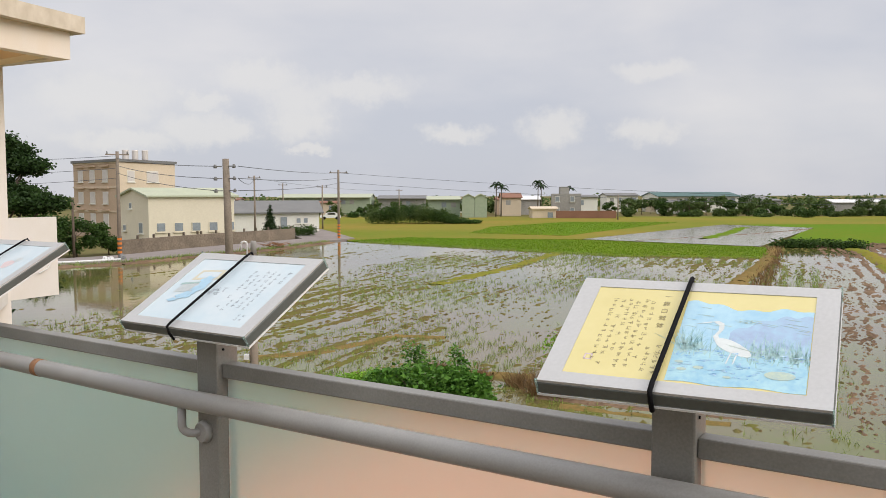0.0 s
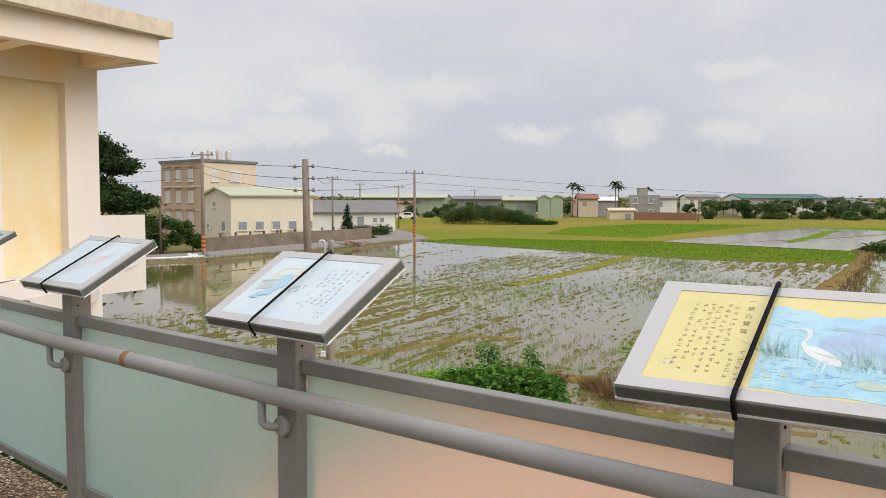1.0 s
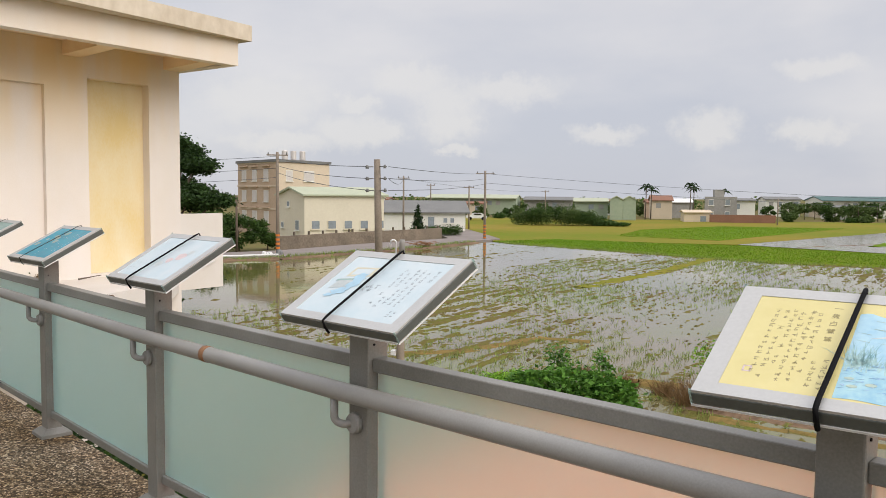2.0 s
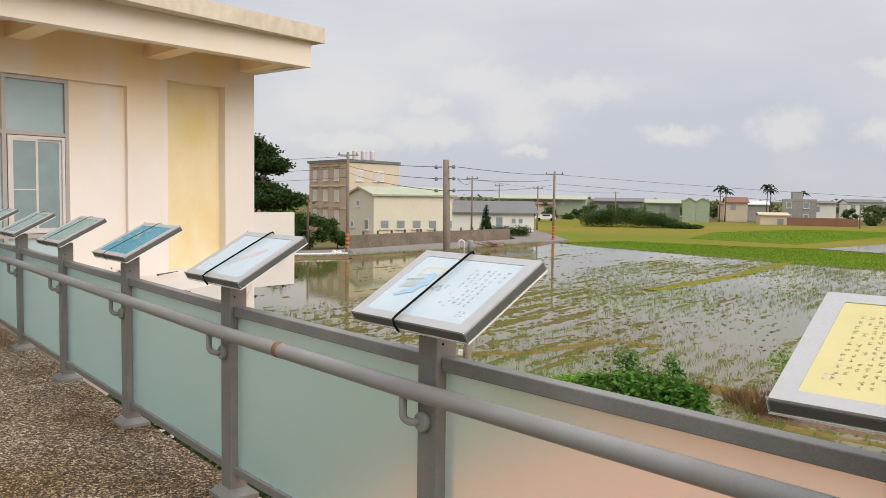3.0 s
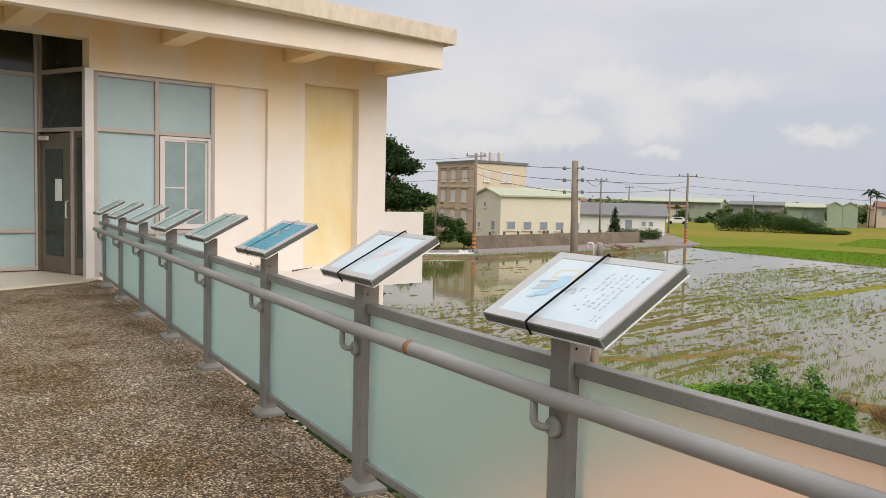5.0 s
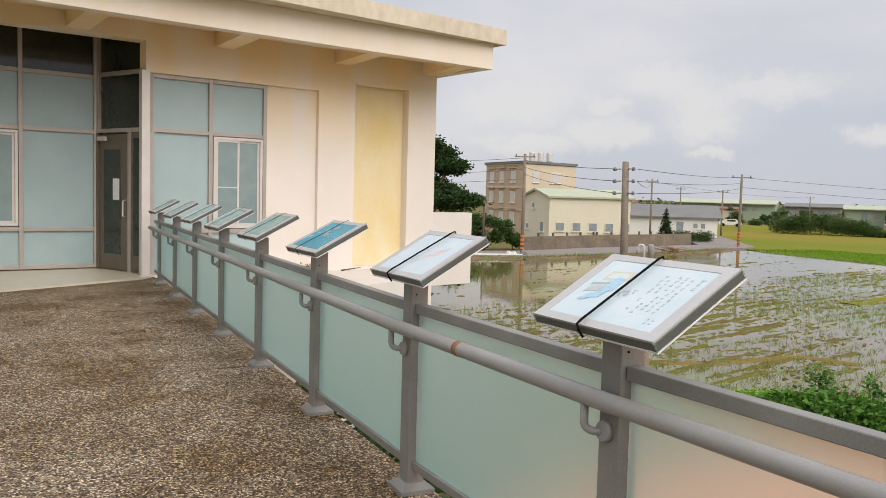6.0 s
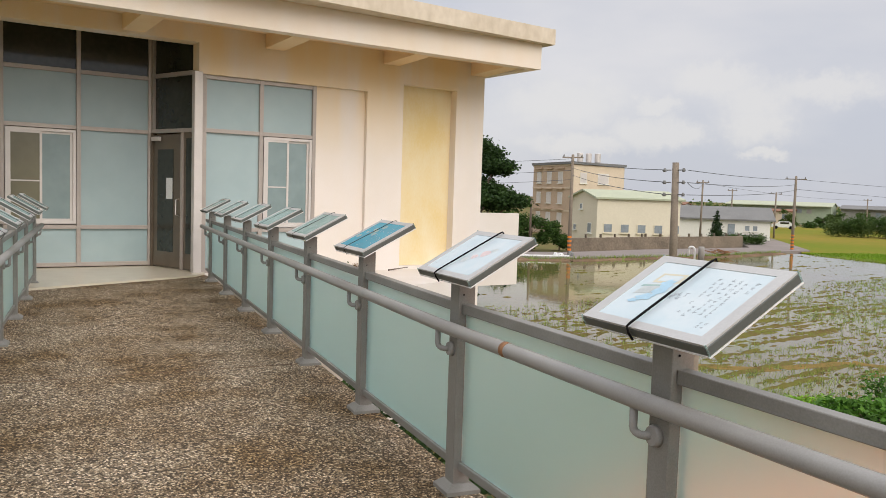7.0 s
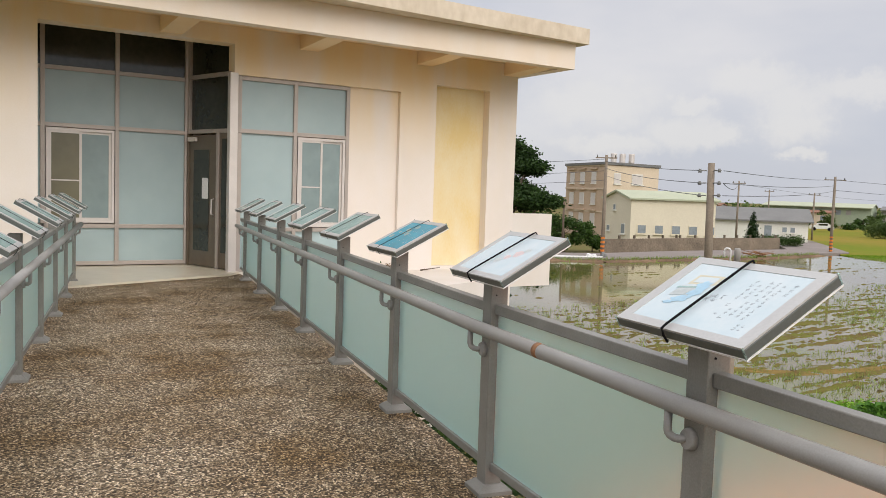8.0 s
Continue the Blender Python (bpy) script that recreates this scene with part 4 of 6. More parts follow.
for i, p in enumerate(LEFT):
    c = p + OUT * 0.03 + Vector((0, 0, 1.325))
    board_at(c, 142.3, M_PAPERG, "reading board with grey-green printed sheet", 40 + i, cords=KINDS[4][3], art=art_blue)

# ---------------------------------------------------------------- the building at the walkway's end
def wallbox(name, lo, hi, mat, label, category="wall", kind="structure"):
    return tagged(boxpart(name, lo, hi, mat, None, 0, "", B), label, category, kind=kind)


DEPTH = 9.0
FOOT = GROUND - 0.3
CORNER = 6.27
wallbox("wall_pier", (2.20, 0.10, FOOT), (2.32, 0.40, 3.66), M_FACADE, "white plaster wall beside the window")
wallbox("wall_niche", (2.32, 0.10, FOOT), (3.30, 0.40, 3.66), M_FACADE, "recessed white plaster wall panel")
wallbox("wall_mid", (3.30, 0.0, FOOT), (4.16, 0.40, 4.0), M_FACADE, "white plaster wall between the niches")
wallbox("wall_yellow", (4.16, 0.22, FOOT), (5.52, 0.40, 4.0), M_CREAM, "yellowed plaster niche in the white wall")
wallbox("beam_niche", (4.16, 0.0, 3.88), (5.52, 0.218, 4.0), M_FACADE, "white lintel over the yellow niche, stained and tinted with eave shade")
wallbox("wall_corner", (5.52, 0.0, FOOT), (CORNER, 0.40, 4.0), M_FACADE, "white plaster corner pier")
wallbox("wall_yellow_foot", (4.16, 0.0, FOOT), (5.52, 0.22, 0.05), M_PLASTER, "white plaster wall below the yellow niche")
wallbox("wall_side", (CORNER - 0.4, 0.40, FOOT), (CORNER, DEPTH, 4.3), M_FACADE, "white plaster side wall")
wallbox("wall_back", (-12.0, DEPTH, FOOT), (CORNER, DEPTH + 0.3, 4.3), M_PLASTER, "white plaster back wall")
wallbox("wall_left", (-12.0, 0.0, FOOT), (-3.40, 0.40, 4.52), M_FACADE, "white plaster wall by the porch")
wallbox("wall_left_return", (-3.80, 0.40, FOOT), (-3.40, 2.2, 4.3), M_PLASTER, "white plaster porch side wall")
wallbox("wall_under", (-0.24, 0.0, FOOT), (2.20, 0.30, 0.02), M_PLASTER, "white plaster wall under the window")
wallbox("beam_porch", (-3.40, 0.0, 4.21), (-0.16, 0.40, 4.52), M_FACADE, "white beam over the porch, stained and tinted with eave shade")
wallbox("beam_window", (-0.16, 0.0, 3.66), (3.30, 0.40, 4.52), M_FACADE, "white beam over the windows, stained and tinted with eave shade")
wallbox("beam_right", (3.30, 0.0, 4.0), (CORNER, 0.40, 4.52), M_FACADE, "white wall under the eave, stained and tinted with its shade")
wallbox("ceiling", (-3.80, 0.40, 4.70), (1.0, 3.6, 4.785), M_EAVE, "cream porch ceiling", "ceiling")
# eave
EO, ES = 1.50, CORNER + 0.34


def front(u):
    """How far the eave stands out at u: its edge runs slightly askew to the wall."""
    return -(EO + 0.008 * (ES - u))


def cap_front(u):
    return -(EO + 0.16 + 0.058 * (ES + 0.24 - max(u, 0.0)))


def local_prism(name, pts, z0, z1, mat, label, category):
    bm = bmesh.new()
    prism(bm, pts, z0, z1)
    return tagged(part(name, bm, mat, None, "", B), label, category, kind="structure")


local_prism("eave_slab", [(-12.0, front(-12)), (ES, front(ES)), (ES, DEPTH + 0.6), (CORNER, DEPTH + 0.6), (CORNER, 0.40), (-12.0, 0.40)], 4.52, 4.82, M_EAVE, "cream painted concrete eave with stains", "eave")
local_prism("eave_fascia", [(-12.0, front(-12) - 0.004), (ES + 0.004, front(ES) - 0.004), (ES + 0.004, DEPTH + 0.6), (ES - 0.22, DEPTH + 0.6), (ES - 0.22, front(ES) + 0.24), (-12.0, front(-12) + 0.24)], 4.30, 4.815, M_FASCIA, "pale plaster fascia beam of the eave", "fascia")
local_prism("eave_cap", [(-12.0, cap_front(-12)), (0.0, cap_front(0.0)), (ES + 0.24, cap_front(ES + 0.24)), (ES + 0.24, DEPTH + 0.8), (-12.0, DEPTH + 0.8)], 4.82, 5.14, M_CAP, "weathered pale concrete roof edge", "roof edge")
for u in (-1.3, 1.28, 3.85, CORNER - 0.20):
    bm = bmesh.new()
    fu = front(u) + 0.242
    pts = [(fu, 4.518), (-0.002, 4.518), (-0.002, 4.25), (fu, 4.31)]
    lo, hi = [bm.verts.new((u - 0.19, y, z)) for y, z in pts], [bm.verts.new((u + 0.19, y, z)) for y, z in pts]
    bm.faces.new(lo), bm.faces.new(hi[::-1])
    for k in range(4):
        bm.faces.new((lo[k], hi[k], hi[(k + 1) % 4], lo[(k + 1) % 4]))
    tagged(part("eave_bracket", bm, M_EAVE, None, "", B), "cream painted concrete bracket under the eave", "bracket", "brackets under the eave", "structure")


def glazing(name, m, xs, zs, mat_frame, label, skip=(), glass=M_WINGLASS, bar=0.075, darks=(), depth=0.12):
    """A glazed wall: bars at each x and z, a pane in each field."""
    ob = thing(name, m, label, "window", kind="structure")
    for x in xs:
        boxpart("mullion", (x - bar / 2, 0, zs[0] - bar / 2), (x + bar / 2, depth, zs[-1] + bar / 2), mat_frame, ob, 0.004)
    for z in zs:
        for a, b in zip(xs, xs[1:]):
            boxpart("transom", (a + bar / 2, 0.004, z - bar / 2), (b - bar / 2, depth - 0.004, z + bar / 2), mat_frame, ob, 0.004)
    for i, (a, b) in enumerate(zip(xs, xs[1:])):
        for j, (c, e) in enumerate(zip(zs, zs[1:])):
            if (i, j) in skip:
                continue
            boxpart("pane", (a + bar / 2, 0.06, c + bar / 2), (b - bar / 2, 0.072, e - bar / 2), M_DARKGLASS if (i, j) in darks else glass, ob)
    return ob


def casement(parent, x0, x1, z0, z1, dark_left=False):
    """A sliding window of two sashes set in a field of the glazing."""
    fr = 0.05
    bm = bmesh.new()
    for lo, hi in (((x0, z0), (x1, z0 + fr)), ((x0, z1 - fr), (x1, z1)), ((x0, z0 + fr), (x0 + fr, z1 - fr)), ((x1 - fr, z0 + fr), (x1, z1 - fr))):
        box(bm, (lo[0], -0.01, lo[1]), (hi[0], 0.08, hi[1]))
    part("window_frame", bm, M_FRAME2, parent, "pale aluminium frame")
    mid_x = (x0 + x1) / 2
    for k, (a, b) in enumerate(((x0 + fr, mid_x + 0.02), (mid_x - 0.02, x1 - fr))):
        y = 0.0 if k == 0 else 0.035
        bm = bmesh.new()
        for lo, hi in (((a, z0 + fr), (b, z0 + fr + 0.042)), ((a, z1 - fr - 0.042), (b, z1 - fr)), ((a, z0 + fr + 0.042), (a + 0.042, z1 - fr - 0.042)), ((b - 0.042, z0 + fr + 0.042), (b, z1 - fr - 0.042))):
            box(bm, (lo[0], y, lo[1]), (hi[0], y + 0.03, hi[1]))
        if k == 0:
            zm = z0 + (z1 - z0) * 0.45
            box(bm, (a + 0.042, y + 0.002, zm - 0.012), (b - 0.042, y + 0.028, zm + 0.012))
        sash = part("sash", bm, M_FRAME2, parent)
        boxpart("pane", (a + 0.042, y + 0.012, z0 + fr + 0.042), (b - 0.042, y + 0.020, z1 - fr - 0.042), M_OLIVEPANE if (dark_left and k == 0) else M_SASHGLASS, sash)


M_SASHGLASS = material("clear_sash_pane", (0.27, 0.345, 0.345), (0.22, 0.285, 0.285), 0.10, scale=0.8, fine=4, bump=0.0)
M_OLIVEPANE = material("dusky_pane", (0.20, 0.185, 0.125), (0.16, 0.15, 0.10), 0.12, scale=0.8, fine=4, bump=0.0)
win = glazing("window_1", B @ pose(0, 0.06, 0), [-0.03, 1.065, 2.16], [0.05, 0.82, 2.65, 3.62], M_FRAME, "tall frosted window with bronze bars and a sliding sash", skip={(1, 1)})
casement(win, 1.115, 2.11, 0.87, 2.60)
porch = glazing("window_2", B @ pose(0, 1.55, 0), [-3.75, -3.17, -1.90, -0.61], [0.09, 0.79, 2.63, 3.66, 4.66], M_FRAME, "frosted glass porch front with bronze bars", skip={(1, 1)}, darks={(0, 3), (1, 3), (2, 3)})
casement(porch, -3.12, -1.95, 0.85, 2.58, True)
# side of the porch, with the door
D = B @ pose(-0.60, 1.55, 0, 0, 0, -72.5)
door_wall = glazing("window_3", D, [0.03, 1.56], [2.65, 3.70, 4.6], M_FRAME, "dark glazed fanlight over the porch door", glass=M_DARKGLASS)
door = thing("door_1", D, "brown steel porch door with dark glass and a paper notice", "door", kind="structure")
boxpart("door_frame", (0.0, -0.01, 0.03), (0.06, 0.10, 2.62), M_DOOR, door, 0.004)
boxpart("door_frame", (1.0, -0.01, 0.03), (1.07, 0.10, 2.62), M_FRAME, door, 0.004)
leaf = boxpart("door_leaf", (0.06, 0.02, 0.05), (1.0, 0.065, 2.58), M_DOOR, door, 0.003)
boxpart("glass_pane", (0.22, 0.012, 0.35), (0.74, 0.020, 2.3), M_DARKGLASS, leaf)
boxpart("paper_notice", (0.52, 0.006, 1.36), (0.72, 0.011, 1.76), M_WHITE, leaf, 0, "white paper notice")
bm = bmesh.new()
tube(bm, [(0.92, 0.015, 1.05), (0.92, -0.05, 1.07), (0.92, -0.05, 1.35), (0.92, 0.015, 1.37)], 0.012, 8)
part("handle", bm, M_FRAME2, leaf)
boxpart("door_closer", (0.10, -0.06, 2.46), (0.36, 0.0, 2.54), M_FRAME2, leaf, 0.008)
boxpart("side_panel", (1.07, 0.02, 0.05), (1.50, 0.07, 2.62), M_DOOR, door, 0.003)
boxpart("side_glass", (1.15, 0.012, 0.35), (1.42, 0.020, 2.5), M_DARKGLASS, door)
boxpart("corner_post", (-0.24, -0.02, 0.0), (-0.09, 0.14, 3.69), M_FRAME2, None, 0.006, "", B)
tagged(bpy.data.objects["corner_post"], "bronze aluminium corner post of the porch", "post", kind="structure")
wallbox("wall_inside", (-6.0, 3.6, 0.0), (2.2, 3.7, 4.3), M_PLASTER, "plain wall inside the room")
# balcony beyond the corner, and the ledge below the niche
wallbox("balcony_parapet", (CORNER + 0.003, 0.02, -0.46), (7.42, 0.22, 1.21), M_PLASTER, "white plaster balcony parapet", "parapet")
wallbox("balcony_floor", (CORNER + 0.003, 0.22, -0.46), (7.42, 2.2, -0.2), M_PLASTER, "white plaster balcony floor", "balcony")
local_prism("ledge", [(0.25, -2.9), (2.0, -2.9), (4.2, -2.1), (6.2, -0.003), (0.25, -0.003)], -0.5, -0.02, M_PLASTER, "white plaster ledge along the wall's foot", "ledge")


# ---------------------------------------------------------------- poles and wires
def pole(x, y, top, r, label, arms=(), striped=False, lean=0.0, mat=None):
    ob = thing("utility_pole", pose(x, y, GROUND + 0.05, 0, lean, 0), label, "utility pole", "utility poles")
    n = top - GROUND
    bm = bmesh.new()
    tube(bm, [(0, 0, -0.3), (0, 0, n * 0.5), (0, 0, n)], r, 14, r * 0.72)
    part("shaft", bm, mat or M_POLE, ob)
    for z, half, yaw in arms:
        bm = bmesh.new()
        box(bm, (-half, -0.05, n + z - 0.05), (half, 0.05, n + z + 0.05), pose(0, 0, 0, 0, 0, yaw))
        arm = part("crossarm", bm, M_POLE, ob)
        for k in (-1, 0, 1):
            bm = bmesh.new()
            c, s = math.cos(radians(yaw)) * half * 0.85 * k, math.sin(radians(yaw)) * half * 0.85 * k
            tube(bm, [(c, s, n + z + 0.05), (c, s, n + z + 0.2), (c, s, n + z + 0.26)], 0.06, 8, 0.04)
            part("insulator", bm, M_GREYROOF, arm)
    if striped:
        for k in range(5):
            bm = bmesh.new()
            tube(bm, [(0, 0, 0.15 + 0.36 * k), (0, 0, 0.33 + 0.36 * k)], r * 1.06, 14, caps=False)
            part("stripe", bm, M_STRIPE, ob, "orange warning stripe")
    return ob


big = pole(-9.68, 40.9, 3.42, 0.22, "thick weathered concrete utility pole at the paddy's edge", lean=-1.2)
for dz in (3.05, 2.45, 1.85):
    n = dz - GROUND
    for x0, x1, x2, r in ((-0.18, -0.5, -0.62, 0.09), (0.15, 0.42, 0.52, 0.08)):
        bm = bmesh.new()
        tube(bm, [(x0, -0.1, n), (x1, -0.12, n), (x2, -0.12, n)], 0.03, 6)
        arm = part("arm", bm, M_GREYROOF, big)
        bm = bmesh.new()
        tube(bm, [(x1, -0.12, n - 0.09), (x1, -0.12, n), (x1, -0.12, n + 0.09)], r, 8, r * 0.7)
        part("insulator", bm, M_GREYROOF, arm)
pole(-25.0, 67.4, 5.2, 0.17, "tall utility pole with orange warning stripes by the lane", ((-0.25, 0.9, 20),), True)
pole(-10.3, 97.5, 4.6, 0.17, "utility pole with orange base at the lane's bend", ((-0.35, 1.1, 15),), True)
pole(-31.2, 73.2, 1.4, 0.13, "short dark wooden post among the lane shrubs", mat=M_BARK)
pole(-22.4, 108.0, 4.2, 0.14, "slim utility pole behind the white house", ((-0.3, 0.8, 15),))
pole(-16.2, 129, 3.2, 0.14, "slim distant utility pole beyond the fields", ((-0.3, 0.8, 15),))
pole(-26.0, 150, 3.8, 0.14, "slim distant utility pole beyond the fields", ((-0.3, 0.8, 15),))
pole(-6.2, 190, 3.0, 0.15, "slim distant utility pole beyond the fields", ((-0.3, 0.8, 15),))
pole(40.0, 170, 1.6, 0.15, "slim distant utility pole beyond the fields", ((-0.3, 0.8, 15),))
pole(96, 168, 1.8, 0.15, "slim distant utility pole beyond the fields", ((-0.3, 0.8, 15),))


def wire(a, b, sag, label="dark overhead wire between utility poles"):
    a, b = Vector(a), Vector(b)
    bm = bmesh.new()
    tube(bm, [tuple(a.lerp(b, t) - Vector((0, 0, sag * 4 * t * (1 - t)))) for t in (k / 14 for k in range(15))], 0.018, 5)
    return tagged(part("overhead_wire", bm, M_WIRE), label, "wire", "overhead wires")


for dz, sag in ((3.1, 0.15), (2.5, 0.2), (1.9, 0.2)):
    wire((-25.0, 67.4, dz + 1.6), (-10.25, 40.75, dz), sag)
    wire((-9.2, 40.8, dz), (-10.3, 97.5, dz + 1.2), sag)
wire((-10.3, 97.5, 4.3), (62, 90, 0.9), 0.6)
wire((-10.3, 97.5, 3.2), (62, 100, 0.2), 0.6)
wire((-9.2, 40.8, 2.5), (-22.4, 108, 3.9), 0.5)
wire((-22.4, 108, 3.9), (-6.2, 190, 2.8), 0.6)
wire((-60, 80, 5.2), (-25.0, 67.4, 4.9), 0.4)
wire((-60, 85, 4.0), (-25.0, 67.4, 3.9), 0.4)
wire((-60, 90, 3.0), (-25.0, 67.4, 3.1), 0.4)

# ---------------------------------------------------------------- wall along the lane
WALL = [Vector(p) for p in ((-27.0, 72.6, 0), (-22.9, 83.4, 0), (-18.9, 91.0, 0), (-15.6, 97.8, 0))]
for a, b in zip(WALL, WALL[1:]):
    way = b - a
    m = pose(a.x, a.y, GROUND + 0.1, 0, 0, math.degrees(math.atan2(way.y, way.x)))
    ob = thing("lane_wall", m, "low weathered concrete wall along the lane", "wall", "pieces of the lane wall")
    boxpart("wall_body", (0.002, -0.1, -0.2), (way.length - 0.002, 0.1, 1.25), M_WALLGREY, ob, 0.02)
    for k in range(int(way.length // 2.2) + 1):
        boxpart("pier", (k * 2.2 + 0.14, -0.09, 1.252), (k * 2.2 + 0.32, 0.09, 1.58), M_DOOR, ob, 0.02)
ob = thing("standpipe", pose(-2.82, 13.68, GROUND), "weathered irrigation standpipe with a bent vent and meter box", "pipe")
bm = bmesh.new()
tube(bm, [(0, 0, -0.3), (0, 0, 2.2), (0, 0, 4.28)], 0.075, 14, 0.065)
part("stem", bm, M_POLE, ob)
bm = bmesh.new()
tube(bm, [(0.02, 0, 4.25), (0.02, 0, 4.45), (0.02, 0, 4.50)], 0.052, 12, 0.045)
part("cap", bm, M_FARWALL, ob)
bm = bmesh.new()
tube(bm, [(-0.085, 0, 3.95), (-0.085, 0, 4.44)] + [(-0.135 + 0.05 * math.cos(a), 0, 4.44 + 0.05 * math.sin(a)) for a in (0.5, 1.0, 1.57, 2.1, 2.7, 3.14)] + [(-0.185, 0, 4.34)], 0.017, 8)
part("bent_vent", bm, M_WHITE, ob, "white bent vent pipe")
boxpart("meter_box", (-0.165, -0.05, 2.50), (-0.076, 0.05, 2.59), M_WHITE, ob, 0.008, "small white meter box")
bm = bmesh.new()
tube(bm, [(-0.13, 0, 2.46), (-0.13, 0, 1.6), (-0.10, 0, 0.0)], 0.02, 8)
part("conduit", bm, M_POLE, ob)


# ---------------------------------------------------------------- houses
def quad_frame(p, q):
    """The frame of a facade that runs from p to q: x along it, y inwards."""
    d = Vector((q[0] - p[0], q[1] - p[1], 0))
    return Matrix.Translation((p[0], p[1], 0)) @ Matrix.Rotation(math.atan2(d.y, d.x), 4, "Z"), d.length


def house(name, foot, top, mat, label, group=""):
    """Walls over a four-cornered footprint, as an Empty with a wall mesh."""
    ob = thing(name, Matrix.Identity(4), label, "house", group)
    bm = bmesh.new()
    prism(bm, foot, GROUND - 0.3, top)
    part("wall", bm, mat, ob)
    return ob


def house_window(ob, m, x, z, w, h, frame_mat=None, pane=None):
    fr = boxpart("window", (x - w / 2, -0.06, z), (x + w / 2, 0.05, z + h), frame_mat or M_WHITEHOUSE, ob, 0, "", m)
    boxpart("pane", (x - w / 2 + 0.08, -0.085, z + 0.08), (x + w / 2 - 0.08, -0.062, z + h - 0.08), pane or M_PANE, fr, 0, "")
    boxpart("sill", (x - w / 2 - 0.1, -0.2, z - 0.1), (x + w / 2 + 0.1, -0.002, z - 0.003), frame_mat or M_WHITEHOUSE, fr)


A, C, E = (-40.05, 107.5), (-35.6, 117.4), (-48.8, 115.0)
F4 = (C[0] + E[0] - A[0], C[1] + E[1] - A[1])
tan_house = house("apartment_house", [A, C, F4, E], 6.1, M_TAN, "three-storey tan stucco house with flat roof and water tanks")
m_r, len_r = quad_frame(A, C)
m_l, len_l = quad_frame(E, A)
bm = bmesh.new()
box(bm, (0.0, -0.06, GROUND), (len_r, -0.003, 6.0), m_r)
part("front_wall", bm, M_BEIGE, tan_house)
mid_p = Vector(((A[0] + F4[0]) / 2, (A[1] + F4[1]) / 2, 0))
bm = bmesh.new()
prism(bm, [tuple((Vector((*p, 0)) + (Vector((*p, 0)) - mid_p) * 0.05)[:2]) for p in (A, C, F4, E)], 6.1, 6.45)
part("roof", bm, M_GREYROOF, tan_house)
for k, z in enumerate((3.5, 0.6, -2.3)):
    for x in (2.0, 5.2, 8.6):
        bm = bmesh.new()
        box(bm, (x - 1.1, -0.35, z + 2.0), (x + 1.1, -0.003, z + 2.15), m_l)
        part("canopy", bm, M_TAN, tan_house)
        house_window(tan_house, m_l, x, z, 1.35, 1.6, pane=M_FRAME2)
    for x, w in ((2.4, 1.3), (6.4, 2.2)):
        house_window(tan_house, m_r @ pose(0, -0.06, 0), x, z, w, 1.5, pane=M_FRAME2)
bm = bmesh.new()
for k in range(1, 4):
    box(bm, (-0.05, -0.09, GROUND + 3.2 * k - 0.1), (len_l - 0.06, -0.003, GROUND + 3.2 * k + 0.1), m_l)
part("floor_band", bm, M_BEIGE, tan_house)
for k, (x, y) in enumerate(((-40.2, 111.2), (-39.3, 112.3), (-38.2, 113.0))):
    ob = thing("water_tank", pose(x, y, 6.45), "steel rooftop water tank on the tan house", "water tank", "rooftop water tanks")
    bm = bmesh.new()
    tube(bm, [(0, 0, 0.0), (0, 0, 0.2), (0, 0, 1.25), (0, 0, 1.35)], 0.42, 14)
    part("tank", bm, M_FRAME2, ob)

YA, YB, YC = (-30.2, 90.0), (-22.1, 95.2), (-34.8, 94.2)
YD = (YB[0] + YC[0] - YA[0], YB[1] + YC[1] - YA[1])


def gabled(name, a, b, c, eave, ridge, wall_mat, roof_mat, label, over=0.35):
    """A house with long front a-b and gable a-c."""
    d = (b[0] + c[0] - a[0], b[1] + c[1] - a[1])
    ob = thing(name, Matrix.Identity(4), label, "house")
    g1, g2 = ((a[0] + c[0]) / 2, (a[1] + c[1]) / 2), ((b[0] + d[0]) / 2, (b[1] + d[1]) / 2)
    z0 = GROUND - 0.3
    v = [(*a, z0), (*b, z0), (*d, z0), (*c, z0), (*a, eave), (*b, eave), (*d, eave), (*c, eave), (*g1, ridge), (*g2, ridge)]
    f = [(0, 1, 5, 4), (1, 2, 6, 9, 5), (2, 3, 7, 6), (3, 0, 4, 8, 7), (4, 5, 9, 8), (7, 8, 9, 6)]
    mesh_from("wall", v, f, wall_mat, ob)
    A3, B3, C3, D3, G1, G2 = (Vector((*p, z)) for p, z in ((a, eave), (b, eave), (c, eave), (d, eave), (g1, ridge), (g2, ridge)))
    along = (B3 - A3).normalized() * over
    bm = bmesh.new()
    for lo1, lo2 in ((A3, B3), (C3, D3)):
        s1, s2 = (lo1 - G1) * 0.12, (lo2 - G2) * 0.12
        top = [G1 - along, G2 + along, lo2 + s2 + along, lo1 + s1 - along]
        lo, hi = [bm.verts.new(p + Vector((0, 0, 0.03))) for p in top], [bm.verts.new(p + Vector((0, 0, 0.22))) for p in top]
        bm.faces.new(lo), bm.faces.new(hi[::-1])
        for k in range(4):
            bm.faces.new((lo[k], hi[k], hi[(k + 1) % 4], lo[(k + 1) % 4]))
    part("roof", bm, roof_mat, ob)
    return ob


